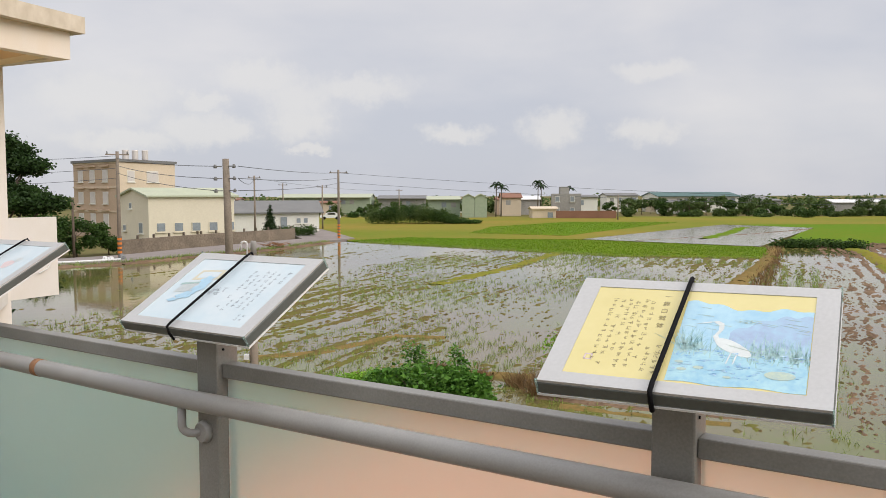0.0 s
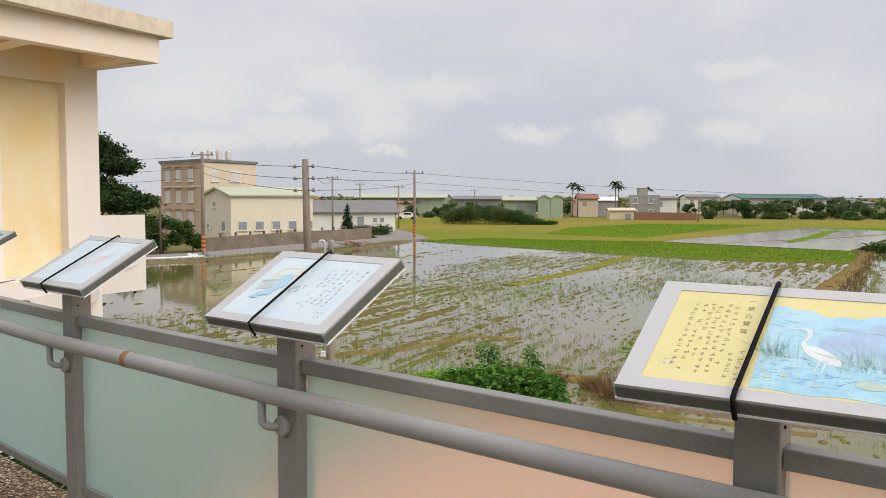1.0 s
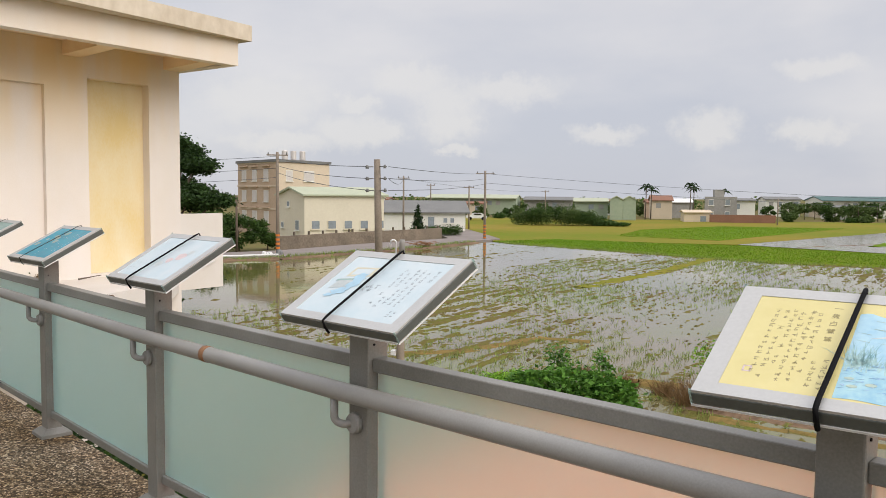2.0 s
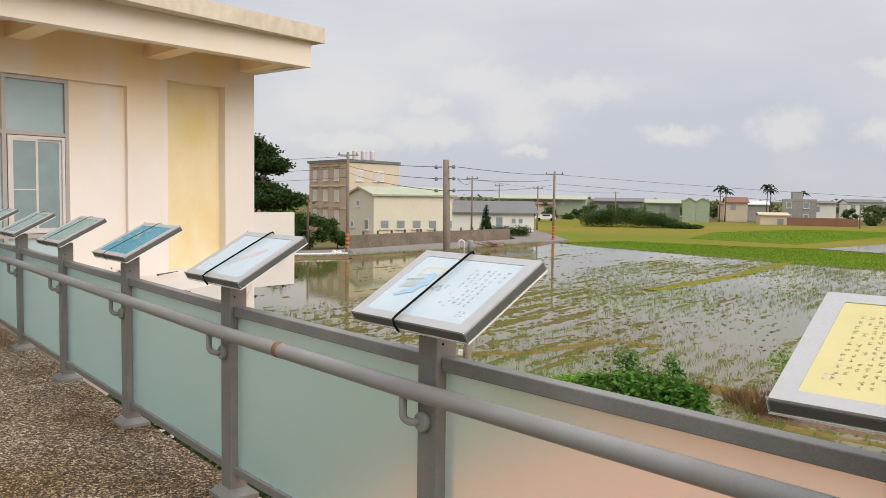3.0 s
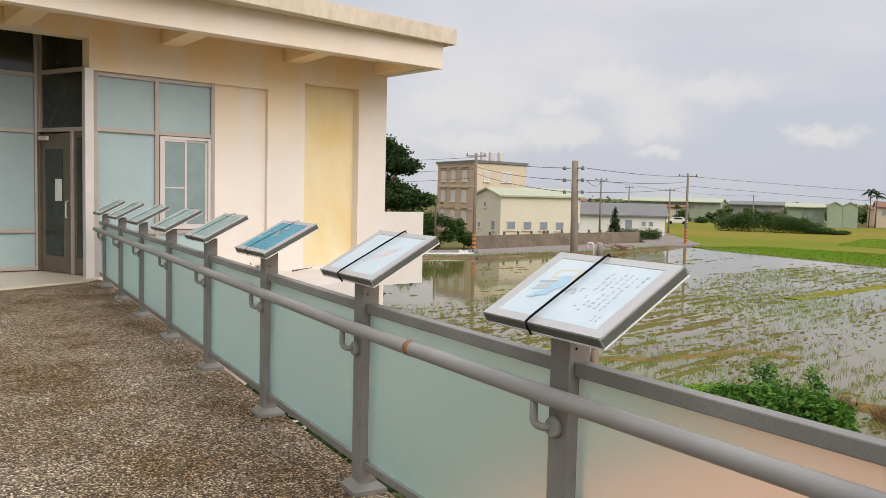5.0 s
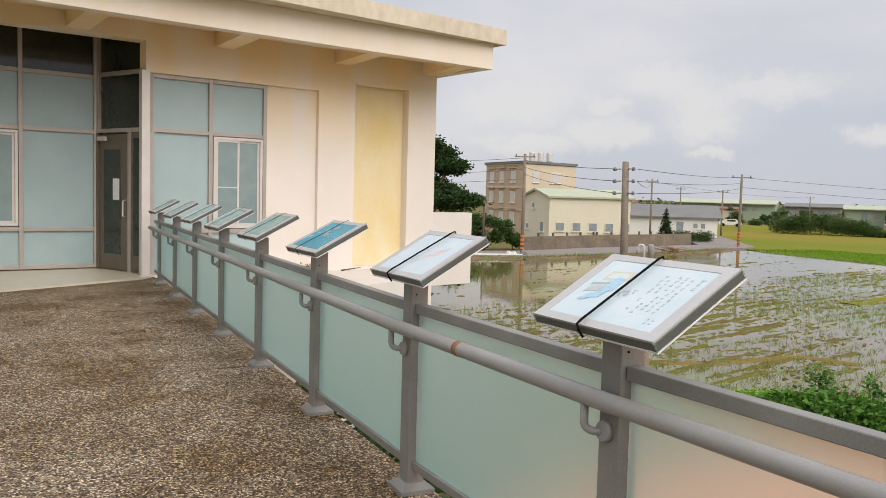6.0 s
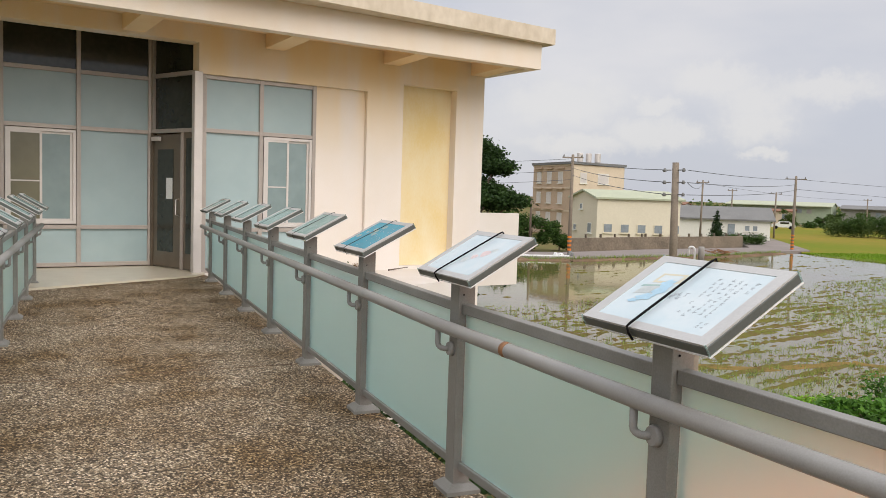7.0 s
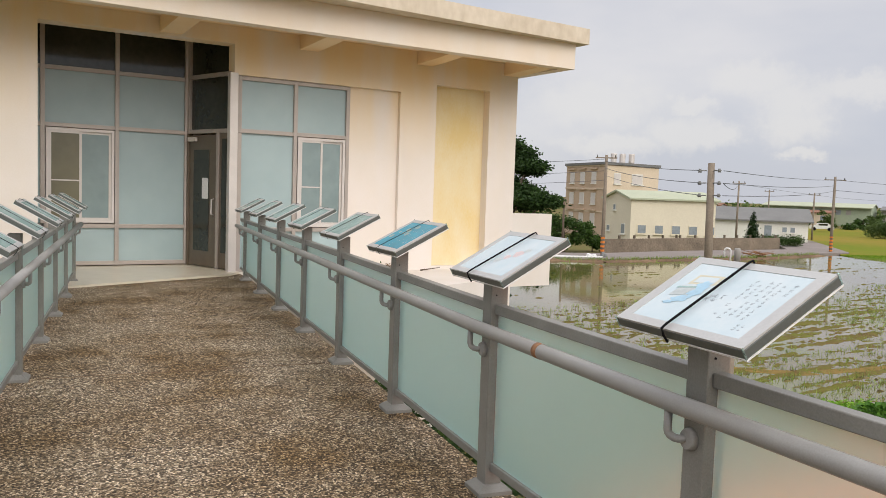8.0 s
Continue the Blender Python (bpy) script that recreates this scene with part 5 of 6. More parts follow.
yh = gabled("yellow_house", YA, YB, YC, 1.55, 2.35, M_YELLOWHOUSE, M_MINT, "pale yellow house with a mint green gabled roof")
m_y, len_y = quad_frame(YA, YB)
for k in range(5):
    house_window(yh, m_y, 1.3 + 1.95 * k, -2.35, 1.05, 1.05, M_YELLOWHOUSE)
m_g, len_g = quad_frame(YC, YA)
house_window(yh, m_g, 4.6, -2.5, 0.9, 1.2)
house_window(yh, m_g, 1.0, -2.3, 0.7, 0.7)
house_window(yh, m_g, 2.4, 0.2, 0.6, 0.7)

WA, WB = (-27.5, 114.0), (-15.2, 117.2)
wh = gabled("white_house", WA, WB, (-29.8, 122.0), -0.75, 0.70, M_WHITEHOUSE, M_GREYROOF, "white single-storey house with a grey roof", 0.6)
m_w, len_w = quad_frame(WA, WB)
for x in (6.2, 9.8, 10.8):
    house_window(wh, m_w, x, -2.3, 0.7, 0.8)
bm = bmesh.new()
box(bm, (7.3, -0.07, GROUND), (8.2, -0.003, -1.4), m_w)
part("door", bm, M_PANE, wh)
shed = gabled("small_shed", (-31.0, 112.0), (-28.0, 112.8), (-32, 116), -1.4, -0.8, M_WHITEHOUSE, M_WHITE, "small white shed beside the white house")


# far buildings
def far_shed(x, y, w, d, eave, ridge, wm, rm, label, yaw=0):
    c, s = math.cos(radians(yaw)), math.sin(radians(yaw))
    p = lambda u, v: (x + u * c - v * s, y + u * s + v * c)
    ob = gabled("far_building", p(0, 0), p(w, 0), p(0, d), eave, ridge, wm, rm, label)
    m, n = quad_frame(p(0, 0), p(w, 0))
    for k in range(int(n // 2.4)):
        if (k * 7 + int(abs(x))) % 3:
            boxpart("window", (1.0 + 2.4 * k, -0.06, eave - 1.9), (2.2 + 2.4 * k, -0.005, eave - 0.7), M_PANE if k % 2 else M_FARWALL, ob, 0, "", m)
    return ob


for row in ((-42, 235, 26, 20, 1.0, 1.9, M_FARGREEN, M_MINT, "long distant shed with a pale green roof"),
            (-14, 240, 14, 18, 0.6, 1.4, M_FARWALL, M_GREYROOF, "distant grey workshop with grey roof"),
            (0.5, 205, 8.0, 14, 0.5, 1.2, M_FARGREEN, M_MINT, "distant low green metal shed"),
            (20, 215, 5, 8, 0.9, 2.0, M_BEIGE, M_BRICK, "distant beige house with a red roof"),
            (24, 184, 5.5, 6, -1.6, -1.2, M_BEIGE, M_BEIGE, "low cream wall building far off"),
            (34, 200, 8, 9, 1.0, 1.4, M_WHITEHOUSE, M_GREYROOF, "distant white house with grey roof"),
            (71, 250, 25, 18, 1.1, 2.2, M_WHITEHOUSE, M_TEALROOF, "long distant hall with a dark teal roof"),
            (104, 270, 10, 12, 0.0, 0.8, M_WHITEHOUSE, M_GREYROOF, "distant white building with pale roof"),
            (58, 262, 10, 10, 1.3, 2.0, M_WHITEHOUSE, M_GREYROOF, "distant white building with pale roof"),
            (125, 240, 14, 10, -0.8, -0.2, M_WHITEHOUSE, M_WHITE, "low distant white building beyond the fields"),
            (-70, 230, 14, 12, 0.6, 1.2, M_WHITEHOUSE, M_MINT, "distant building with a mint roof"),
            (-95, 260, 18, 12, 1.8, 2.3, M_WHITEHOUSE, M_WHITE, "distant white building with pale roof")):
    far_shed(*row[:7], row[7], row[8])
gh = house("grey_house", [(29, 188), (35.5, 187), (36.5, 195), (30, 196)], 1.9, M_FARWALL, "distant unplastered grey concrete house with roof structure")
bm = bmesh.new()
box(bm, (31.0, 188.5, 1.9), (33.0, 191, 3.5))
part("stair_tower", bm, M_FARWALL, gh)
m_h, _ = quad_frame((29, 188), (35.5, 187))
for x in (1.2, 4.6):
    house_window(gh, m_h, x, 0.0, 1.1, 1.3)
for z in (-2.6,):
    for x in (1.2, 4.6):
        house_window(gh, m_h, x, z, 1.1, 1.3)
bm = bmesh.new()
prism(bm, [(29, 182), (42, 180), (42, 180.3), (29, 182.3)], GROUND, -1.9)
tagged(part("brick_wall", bm, M_BRICK), "low red brick wall before the grey house", "wall", kind="structure")


for x0 in (8.4, 11.3):
    gabled("far_building", (x0, 190), (x0 + 0.6, 204), (x0 + 2.85, 189.8), 1.0, 1.75, M_FARGREEN, M_MINT, "distant green metal shed with its gable in front", 0.2)


def far_car(x, y, yaw, label):
    ob = thing("parked_car", pose(x, y, GROUND + 0.2, 0, 0, yaw), label, "car")
    bm = bmesh.new()
    prof = [(-2.1, 0.35), (-2.15, 0.85), (-1.2, 0.95), (-0.7, 1.42), (1.1, 1.45), (1.7, 0.98), (2.15, 0.85), (2.15, 0.35)]
    lo, hi = [bm.verts.new((px, -0.85, pz)) for px, pz in prof], [bm.verts.new((px, 0.85, pz)) for px, pz in prof]
    bm.faces.new(lo), bm.faces.new(hi[::-1])
    for k in range(len(prof)):
        bm.faces.new((lo[k], hi[k], hi[(k + 1) % len(prof)], lo[(k + 1) % len(prof)]))
    part("body", bm, M_WHITE, ob)
    for px in (-1.3, 1.35):
        for py in (-0.8, 0.8):
            bm = bmesh.new()
            tube(bm, [(px, py - 0.1, 0.32), (px, py + 0.1, 0.32)], 0.33, 14)
            part("wheel", bm, M_BLACK, ob)
    bm = bmesh.new()
    box(bm, (-0.6, -0.87, 1.0), (1.0, -0.852, 1.36))
    part("side_window", bm, M_DARKGLASS, ob)


far_car(-20.0, 172, 10, "white car parked far off by the field")


# ---------------------------------------------------------------- trees and bushes
def tree(x, y, z0, height, spread, count, leaf, mat, label, seed, clumps=9, low=0.35, name="tree"):
    rng = random.Random(seed)
    ob = thing(name, pose(x, y, z0), label, "tree")
    bm = bmesh.new()
    lean = (rng.gauss(0, 0.04) * height, rng.gauss(0, 0.04) * height)
    tube(bm, [(0, 0, -0.3), (lean[0] * 0.4, lean[1] * 0.4, height * 0.35), (lean[0], lean[1], height * 0.75)], height * 0.028, 8, height * 0.010)
    blobs = []
    for k in range(clumps):
        a, t = 6.28 * k / clumps + rng.gauss(0, 0.4), rng.uniform(low, 0.95)
        r = spread * rng.uniform(0.35, 0.75) * math.sin(math.pi * min(0.97, max(0.12, 1.08 - t)) ) ** 0.5
        c = (math.cos(a) * r + lean[0] * t, math.sin(a) * r + lean[1] * t, height * t)
        s = spread * rng.uniform(0.30, 0.48) * (0.62 if clumps > 20 else 1.0)
        blobs.append((c, (s, s, s * (0.45 if clumps > 20 else 0.75))))
        tube(bm, [(lean[0] * t * 0.7, lean[1] * t * 0.7, height * t * 0.6), (c[0] * 0.5, c[1] * 0.5, height * t * 0.8), c], height * 0.010, 6, height * 0.003)
    part("trunk", bm, M_BARK, ob)
    leaves("crown", blobs, count, leaf, mat, ob, seed)
    return ob


tree(-14.3, 26.9, GROUND, 7.6, 2.9, 44000, 0.14, M_TREE, "tall dark green leafy tree beside the building", 3, 26, 0.18)
tree(-17.6, 30.0, GROUND, 5.4, 2.4, 9000, 0.22, M_LEAF, "leafy green tree behind the building", 5, 10, 0.25)
for k, (x, y, h, s) in enumerate(((-34.0, 72.5, 3.6, 2.6), (-31.5, 74.5, 3.0, 2.2), (-37, 71, 4.4, 2.6), (-29.6, 77.0, 2.6, 1.8))):
    tree(x, y, GROUND, h, s, 3600, 0.26, M_LEAF, "leafy green shrub tree by the lane", 60 + k, 9, 0.08)
# slim conifer before the white house
ob = thing("cypress", pose(-19.0, 100.5, GROUND), "slim dark green conifer beside the lane wall", "tree")
bm = bmesh.new()
tube(bm, [(0, 0, -0.2), (0, 0, 1.5), (0, 0, 3.0)], 0.09, 7, 0.03)
part("trunk", bm, M_BARK, ob)
leaves("crown", [((0, 0, 1.0), (0.95, 0.95, 0.9)), ((0, 0, 1.9), (0.7, 0.7, 0.9)), ((0, 0, 2.9), (0.42, 0.42, 0.9)), ((0, 0, 3.7), (0.2, 0.2, 0.6))], 2200, 0.22, M_LEAFDARK, ob, 8)
for k in range(7):
    x, y = -18.0 + 0.9 * k * 0.6, 101.5 + 0.5 * k
    ob = thing("shrub", pose(x, y, GROUND), "small green garden shrub beside the lane wall", "shrub", "shrubs beside the lane wall")
    leaves("leaves", [((0, 0, 0.7), (0.8, 0.8, 0.7)), ((0.5, 0, 0.9), (0.6, 0.6, 0.6))], 500, 0.2, M_LEAF, ob, 70 + k)

# hedge and far tree belts
rng = random.Random(12)
for k in range(15):
    x = -8.5 + 17 * k / 14 + rng.gauss(0, 0.5)
    h = 2.2 + 1.3 * math.sin(0.25 + k * 0.33) + rng.gauss(0, 0.3)
    ob = thing("hedge_bush", pose(x, 150 + rng.gauss(0, 2), GROUND), "dense dark green roadside bush", "bush", "bushes of the far hedge")
    leaves("leaves", [((0, 0, h * 0.45), (1.9, 1.7, h * 0.5)), ((0.9, 0, h * 0.6), (1.4, 1.4, h * 0.4)), ((-0.9, 0, h * 0.5), (1.3, 1.3, h * 0.42))], 1800, 0.27, M_HAZELEAF if k % 3 == 0 else M_LEAF, ob, 200 + k)
for k in range(84):
    x = -62 + 240 * k / 83 + rng.gauss(0, 2.0)
    y = 205 + rng.gauss(0, 9) + (28 if 0 < x < 40 else 0)
    h = rng.uniform(1.6, 4.2) + (0.9 if 48 < x < 100 else 0)
    tree(x, y, GROUND, h, h * rng.uniform(0.5, 0.8), 1000, 0.50, M_HAZELEAF if k % 3 else M_LEAF, "distant green tree among the houses", 300 + k, 8, 0.06)
for k in range(15):
    x, h = 57 + 3.0 * k + rng.gauss(0, 0.5), rng.uniform(3.0, 4.6)
    tree(x, 226 + rng.gauss(0, 3), GROUND, h, h * 0.55, 900, 0.55, M_HAZELEAF if k % 3 else M_LEAF, "distant roadside tree before the long hall", 1500 + k, 8, 0.35)
for k in range(16):
    x, w = -58 + 200 * k / 15 + rng.gauss(0, 5), rng.uniform(4, 8)
    e = rng.uniform(-1.0, 0.5)
    far_shed(x, 225 + rng.uniform(0, 45), w, 8, e, e + rng.uniform(0.3, 1.0), rng.choice((M_WHITEHOUSE, M_BEIGE, M_FARWALL, M_TAN)), rng.choice((M_GREYROOF, M_MINT, M_WHITE, M_BRICK)), "small distant house among the trees")
for k in range(52):
    x = 38 + 110 * k / 51 + rng.gauss(0, 1.2) if k > 10 else -58 + 4.6 * k + rng.gauss(0, 1.0)
    h = rng.uniform(1.0, 2.4)
    ob = thing("hedge_bush", pose(x, 194 + rng.gauss(0, 4), GROUND), "low dark green bush before distant houses", "bush", "bushes of the far hedge")
    leaves("leaves", [((0, 0, h * 0.4), (1.5, 1.3, h * 0.5)), ((0.9, 0, h * 0.5), (1.2, 1.1, h * 0.4))], 700, 0.42, M_HAZELEAF if k % 3 else M_LEAF, ob, 900 + k)
far = thing("far_trees", Matrix.Identity(4), "far belt of hazy green trees on the horizon", "trees", kind="stuff")
blobs = []
for k in range(150):
    x = -230 + 640 * k / 149
    blobs.append(((x + rng.gauss(0, 3), 330 + rng.gauss(0, 10), GROUND + 2.2), (5, 4, rng.uniform(2.0, 3.4))))
leaves("foliage", blobs, 15000, 1.5, M_HAZELEAF, far, 77)


def palm(x, y, top, seed):
    rng = random.Random(seed)
    ob = thing("palm_tree", pose(x, y, GROUND), "tall distant palm tree with drooping fronds", "tree", "distant palms")
    n = top - GROUND - 0.8
    bm = bmesh.new()
    tube(bm, [(0, 0, -0.2), (0.1, 0, n * 0.5), (0.15, 0, n)], 0.13, 8, 0.09)
    part("trunk", bm, M_BARK, ob)
    for k in range(13):
        a, l, up = 6.28 * k / 13 + rng.gauss(0, 0.15), rng.uniform(1.6, 2.3), rng.uniform(0.1, 1.0)
        bm = bmesh.new()
        prev = None
        for j in range(7):
            t = j / 6
            r, z = l * t, n + up * 1.3 * math.sin(t * 2.2) - 1.2 * t * t
            wdt = 0.28 * math.sin(math.pi * min(0.98, t * 0.9 + 0.1))
            c = Vector((0.15 + math.cos(a) * r, math.sin(a) * r, z))
            s = Vector((-math.sin(a), math.cos(a), 0)) * wdt
            row = [bm.verts.new(c - s - Vector((0, 0, wdt * 0.6))), bm.verts.new(c), bm.verts.new(c + s - Vector((0, 0, wdt * 0.6)))]
            if prev:
                bm.faces.new((prev[0], row[0], row[1], prev[1])), bm.faces.new((prev[1], row[1], row[2], prev[2]))
            prev = row
        part("frond", bm, M_LEAFDARK, ob)


for k, (x, y, top) in enumerate(((17.0, 199, 4.9), (18.6, 203, 4.2), (27.0, 198, 5.2), (28.6, 204, 4.6), (36.5, 210, 4.0))):
    palm(x, y, top, 90 + k)

# the bush at the paddy's near edge
def stems(ob, count, reach, rise, mat=None):
    for k in range(count):
        a = 6.283 * k / count
        bm = bmesh.new()
        tube(bm, [(0.15 * math.cos(a), 0.15 * math.sin(a), -0.1), (reach * math.cos(a), reach * math.sin(a), rise)], 0.02, 5, 0.008)
        part("stem", bm, mat or M_BARK, ob)


ob = thing("ground_cover", pose(-0.7, 20.5, GROUND), "low lime green creeping plants at the paddy's edge", "plants", kind="stuff")
leaves("leaves", [((-2.1, 1.6, 0.02), (0.8, 0.7, 0.22)), ((-1.4, 1.3, 0.1), (1.1, 0.9, 0.30)), ((-0.5, 1.4, 0.15), (1.1, 1.0, 0.36)), ((0.1, 0.9, 0.1), (0.9, 0.9, 0.34))], 15000, 0.085, M_LIME, ob, 31)
ob = thing("near_bush", pose(0.1, 20.9, GROUND), "dense green leafy bush with pale blossom at the paddy's edge", "bush")
lobes = [((-0.9, 0.4, 0.25), (0.8, 0.8, 0.46)), ((-0.2, 0.0, 0.32), (0.9, 0.9, 0.56)), ((0.6, -0.2, 0.30), (0.85, 0.9, 0.60)), ((1.1, -0.4, 0.22), (0.6, 0.7, 0.52))]
leaves("leaves", lobes, 9000, 0.16, M_BUSH, ob, 32)
tagged(leaves("blossom", [(c, (r[0] * 1.02, r[1] * 1.02, r[2] * 1.05)) for c, r in lobes], 130, 0.06, M_BLOSSOM, ob, 33), kind="stuff")
stems(ob, 10, 0.8, 0.6)
for k, (x, y, h, s, n) in enumerate(((-0.3, 23.3, 1.05, 0.36, 300), (0.95, 23.6, 0.9, 0.22, 150), (3.9, 22.3, 1.5, 0.7, 420), (4.4, 21.3, 0.9, 0.5, 300))):
    ob = thing("sapling", pose(x, y, GROUND), "thin green sapling beside the bush", "shrub", "saplings by the paddy")
    bm = bmesh.new()
    tube(bm, [(0, 0, -0.1), (0.05, 0, h * 0.5), (0.1, 0.02, h)], 0.02, 5, 0.006)
    part("stems", bm, M_BARK, ob)
    leaves("leaves", [((0, 0, h * 0.7), (s, s, h * 0.35)), ((0.2, 0, h * 0.4), (s * 0.7, s * 0.7, h * 0.3))], int(n * 1.5), 0.10, M_LEAFBRIGHT if k > 1 else M_BUSH, ob, 500 + k)


def dry_tuft(x, y, n, h, seed):
    rng = np.random.default_rng(seed)
    v, f = [], []
    for i in range(n):
        a, l, r = rng.uniform(0, 6.28), h * rng.uniform(0.5, 1.1), rng.uniform(0, 0.35)
        bx, by = math.cos(a) * r, math.sin(a) * r
        tip = (bx + rng.normal() * 0.5 * l, by + rng.normal() * 0.5 * l, l * rng.uniform(0.4, 1.0))
        k = len(v)
        v += [(bx - 0.012, by, -0.05), (bx + 0.012, by, -0.05), tip]
        f.append((k, k + 1, k + 2))
    ob = thing("dry_grass_tuft", pose(x, y, GROUND), "tuft of dry brown grass at the paddy's edge", "grass", "dry grass tufts")
    tagged(mesh_from("blade_clump", v, f, M_DRYGRASS, ob), kind="stuff")


for k, (x, y, h) in enumerate(((3.0, 21.2, 0.9), (3.3, 21.6, 0.8), (3.5, 20.9, 0.7), (2.6, 22.2, 0.6), (1.6, 23.0, 0.5), (0.4, 24.2, 0.4))):
    dry_tuft(x, y, 220, h, 600 + k)
# mound of weeds beside the far paddy
for k in range(8):
    x, y = 35.4 + k * 0.85 + rng.gauss(0, 0.3), 80.6 - k * 0.3 + rng.gauss(0, 0.7)
    ob = thing("weed_mound", pose(x, y, GROUND), "low dark green weeds on the field bank", "bush", "weeds on the field bank")
    leaves("leaves", [((0, 0, 0.3), (1.5, 1.0, 0.55))], 500, 0.26, M_LEAF, ob, 700 + k)


# ---------------------------------------------------------------- bunds, edge grass, litter
def bund(pts, width, mat, label, seed, height=0.16):
    """A lumpy bank of earth along a line."""
    r = np.random.default_rng(seed)
    v, f, n = [], [], 0
    for (x1, y1), (x2, y2) in zip(pts, pts[1:]):
        d = Vector((x2 - x1, y2 - y1, 0))
        side_way = Vector((d.y, -d.x, 0)).normalized()
        steps = max(2, int(d.length / 0.4))
        for i in range(steps + 1):
            c = Vector((x1, y1, 0)) + d * i / steps
            base = len(v)
            for k in range(7):
                o = (k / 6 - 0.5) * width * (1 + 0.15 * r.normal())
                z = GROUND - 0.05 + (height + 0.05) * math.cos((k / 6 - 0.5) * math.pi) ** 0.7 * (0.8 + 0.25 * r.normal()) if 0 < k < 6 else GROUND - 0.06
                p = c + side_way * o
                v.append((p.x, p.y, z))
            if i:
                f += [(base - 7 + k, base - 6 + k, base + k + 1, base + k) for k in range(6)]
    return tagged(mesh_from("earth_bund", v, f, mat, smooth=True), label, "bund", kind="structure")


bund([(33.5, 78), (26.5, 63), (18.8, 48.5), (11, 32)], 1.3, M_DRYSOIL, "low brown earth bund between the paddies", 1)
bund([(38.0, 80), (45, 81), (60, 84)], 2.6, M_SOIL, "brown earth bank beside the far paddy", 2, 0.3)
bund([(41, 78), (38.9, 70.8), (33.9, 59.5), (27, 44)], 1.6, M_OLIVE, "grassy bund through the ploughed paddy", 3)
bund([(-7.3, 92.2), (2.7, 83.4), (10.9, 75.3), (17, 69.9), (28.9, 66.7)], 0.9, M_GREENFIELD, "grassy edge of the green rice field", 4, 0.12)


def edge_grass(pts, count, h, mat, label, seed):
    r = np.random.default_rng(seed)
    v, f = [], []
    lens = np.array([math.dist(a, b) for a, b in zip(pts, pts[1:])])
    for _ in range(count):
        i = r.choice(len(lens), p=lens / lens.sum())
        t = r.random()
        x, y = pts[i][0] + (pts[i + 1][0] - pts[i][0]) * t + r.normal() * 0.35, pts[i][1] + (pts[i + 1][1] - pts[i][1]) * t + r.normal() * 0.35
        hh, a = h * r.uniform(0.5, 1.2), r.uniform(0, 6.28)
        k = len(v)
        v += [(x - 0.04 * math.cos(a), y - 0.04 * math.sin(a), GROUND), (x + 0.04 * math.cos(a), y + 0.04 * math.sin(a), GROUND), (x + r.normal() * 0.1, y + r.normal() * 0.1, GROUND + hh)]
        f.append((k, k + 1, k + 2))
    tagged(mesh_from("edge_grass", v, f, mat), label, "grass", kind="stuff")


edge_grass([(-7.3, 92.2), (2.7, 83.4), (10.9, 75.3), (17, 69.9), (28.9, 66.7)], 5000, 0.15, M_STRAW, "fringe of bright grass along the rice field", 1)
edge_grass([(-60, 51), (-29, 59.2), (-23.7, 63.6), (-19.6, 71.8), (-15, 80), (-11, 92)], 4000, 0.35, M_STRAW, "rough grass along the lane's edge", 2)
edge_grass([(34.5, 80), (27, 63), (19.5, 47), (11, 28)], 1500, 0.25, M_DRYGRASS, "dry grass on the earth bund", 3)
# weeds on the plaster ledge
LEDGE_WEEDS = ((-10.05, 13.82, 220, 0.22, M_LEAF), (-9.85, 13.9, 160, 0.16, M_DRYGRASS), (-7.42, 11.77, 60, 0.08, M_DRYGRASS), (-7.15, 11.9, 60, 0.07, M_DRYGRASS), (-7.8, 12.2, 50, 0.06, M_STRAW))
STICK = (-9.25, 14.3)
for k, (x, y, n, h, mat) in enumerate(LEDGE_WEEDS):
    ob = thing("weed_tuft", pose(x, y, -0.03), "small weed growing on the plaster ledge", "weed", "weeds on the ledge")
    leaves("leaves", [((0, 0, h * 0.5), (h * 0.9, h * 0.9, h * 0.5))], n, 0.05, mat, ob, 800 + k)
bm = bmesh.new()
tube(bm, [(0, 0, 0.0), (0.2, 0.05, 0.02), (0.45, 0.08, 0.05)], 0.018, 6, 0.008)
tagged(part("dead_branch", bm, M_BARK, None, "", pose(STICK[0], STICK[1], 0.0, 0, 0, 50)), "dry dead branch lying on the ledge", "branch")
# litter by the striped pole
for k, (dx, dy, sx, sz) in enumerate(((0.0, 0.0, 0.26, 0.2), (0.7, 0.4, 0.3, 0.34), (-0.6, 0.3, 0.2, 0.22))):
    bm = bmesh.new()
    bmesh.ops.create_icosphere(bm, subdivisions=3, radius=1.0)
    for vtx in bm.verts:
        q = noise.noise(vtx.co * 1.7 + Vector((k, 0, 0))) * 0.35 + 1
        vtx.co = Vector((vtx.co.x * sx * q, vtx.co.y * sx * q, max(-0.2, vtx.co.z) * sz * q + sz * 0.2))
    tagged(part("sack", bm, M_WHITE if k != 1 else M_GREYROOF, None, "", pose(-25.2 + dx, 66.0 + dy, GROUND + 0.16)), "crumpled sack dumped beside the lane", "sack", "sacks by the lane")
bm = bmesh.new()
tube(bm, [(-30.5, 60.0, GROUND + 0.26), (-26.5, 62.5, GROUND + 0.26), (-24.0, 64.8, GROUND + 0.26)], 0.09, 8)
tagged(part("white_pipe", bm, M_WHITE), "white plastic pipe lying along the lane's edge", "pipe")
rb = np.random.default_rng(5)
pile = thing("branch_pile", pose(-14.6, 81.5, GROUND + 0.15), "heap of brown cut branches at the lane's edge", "branches")
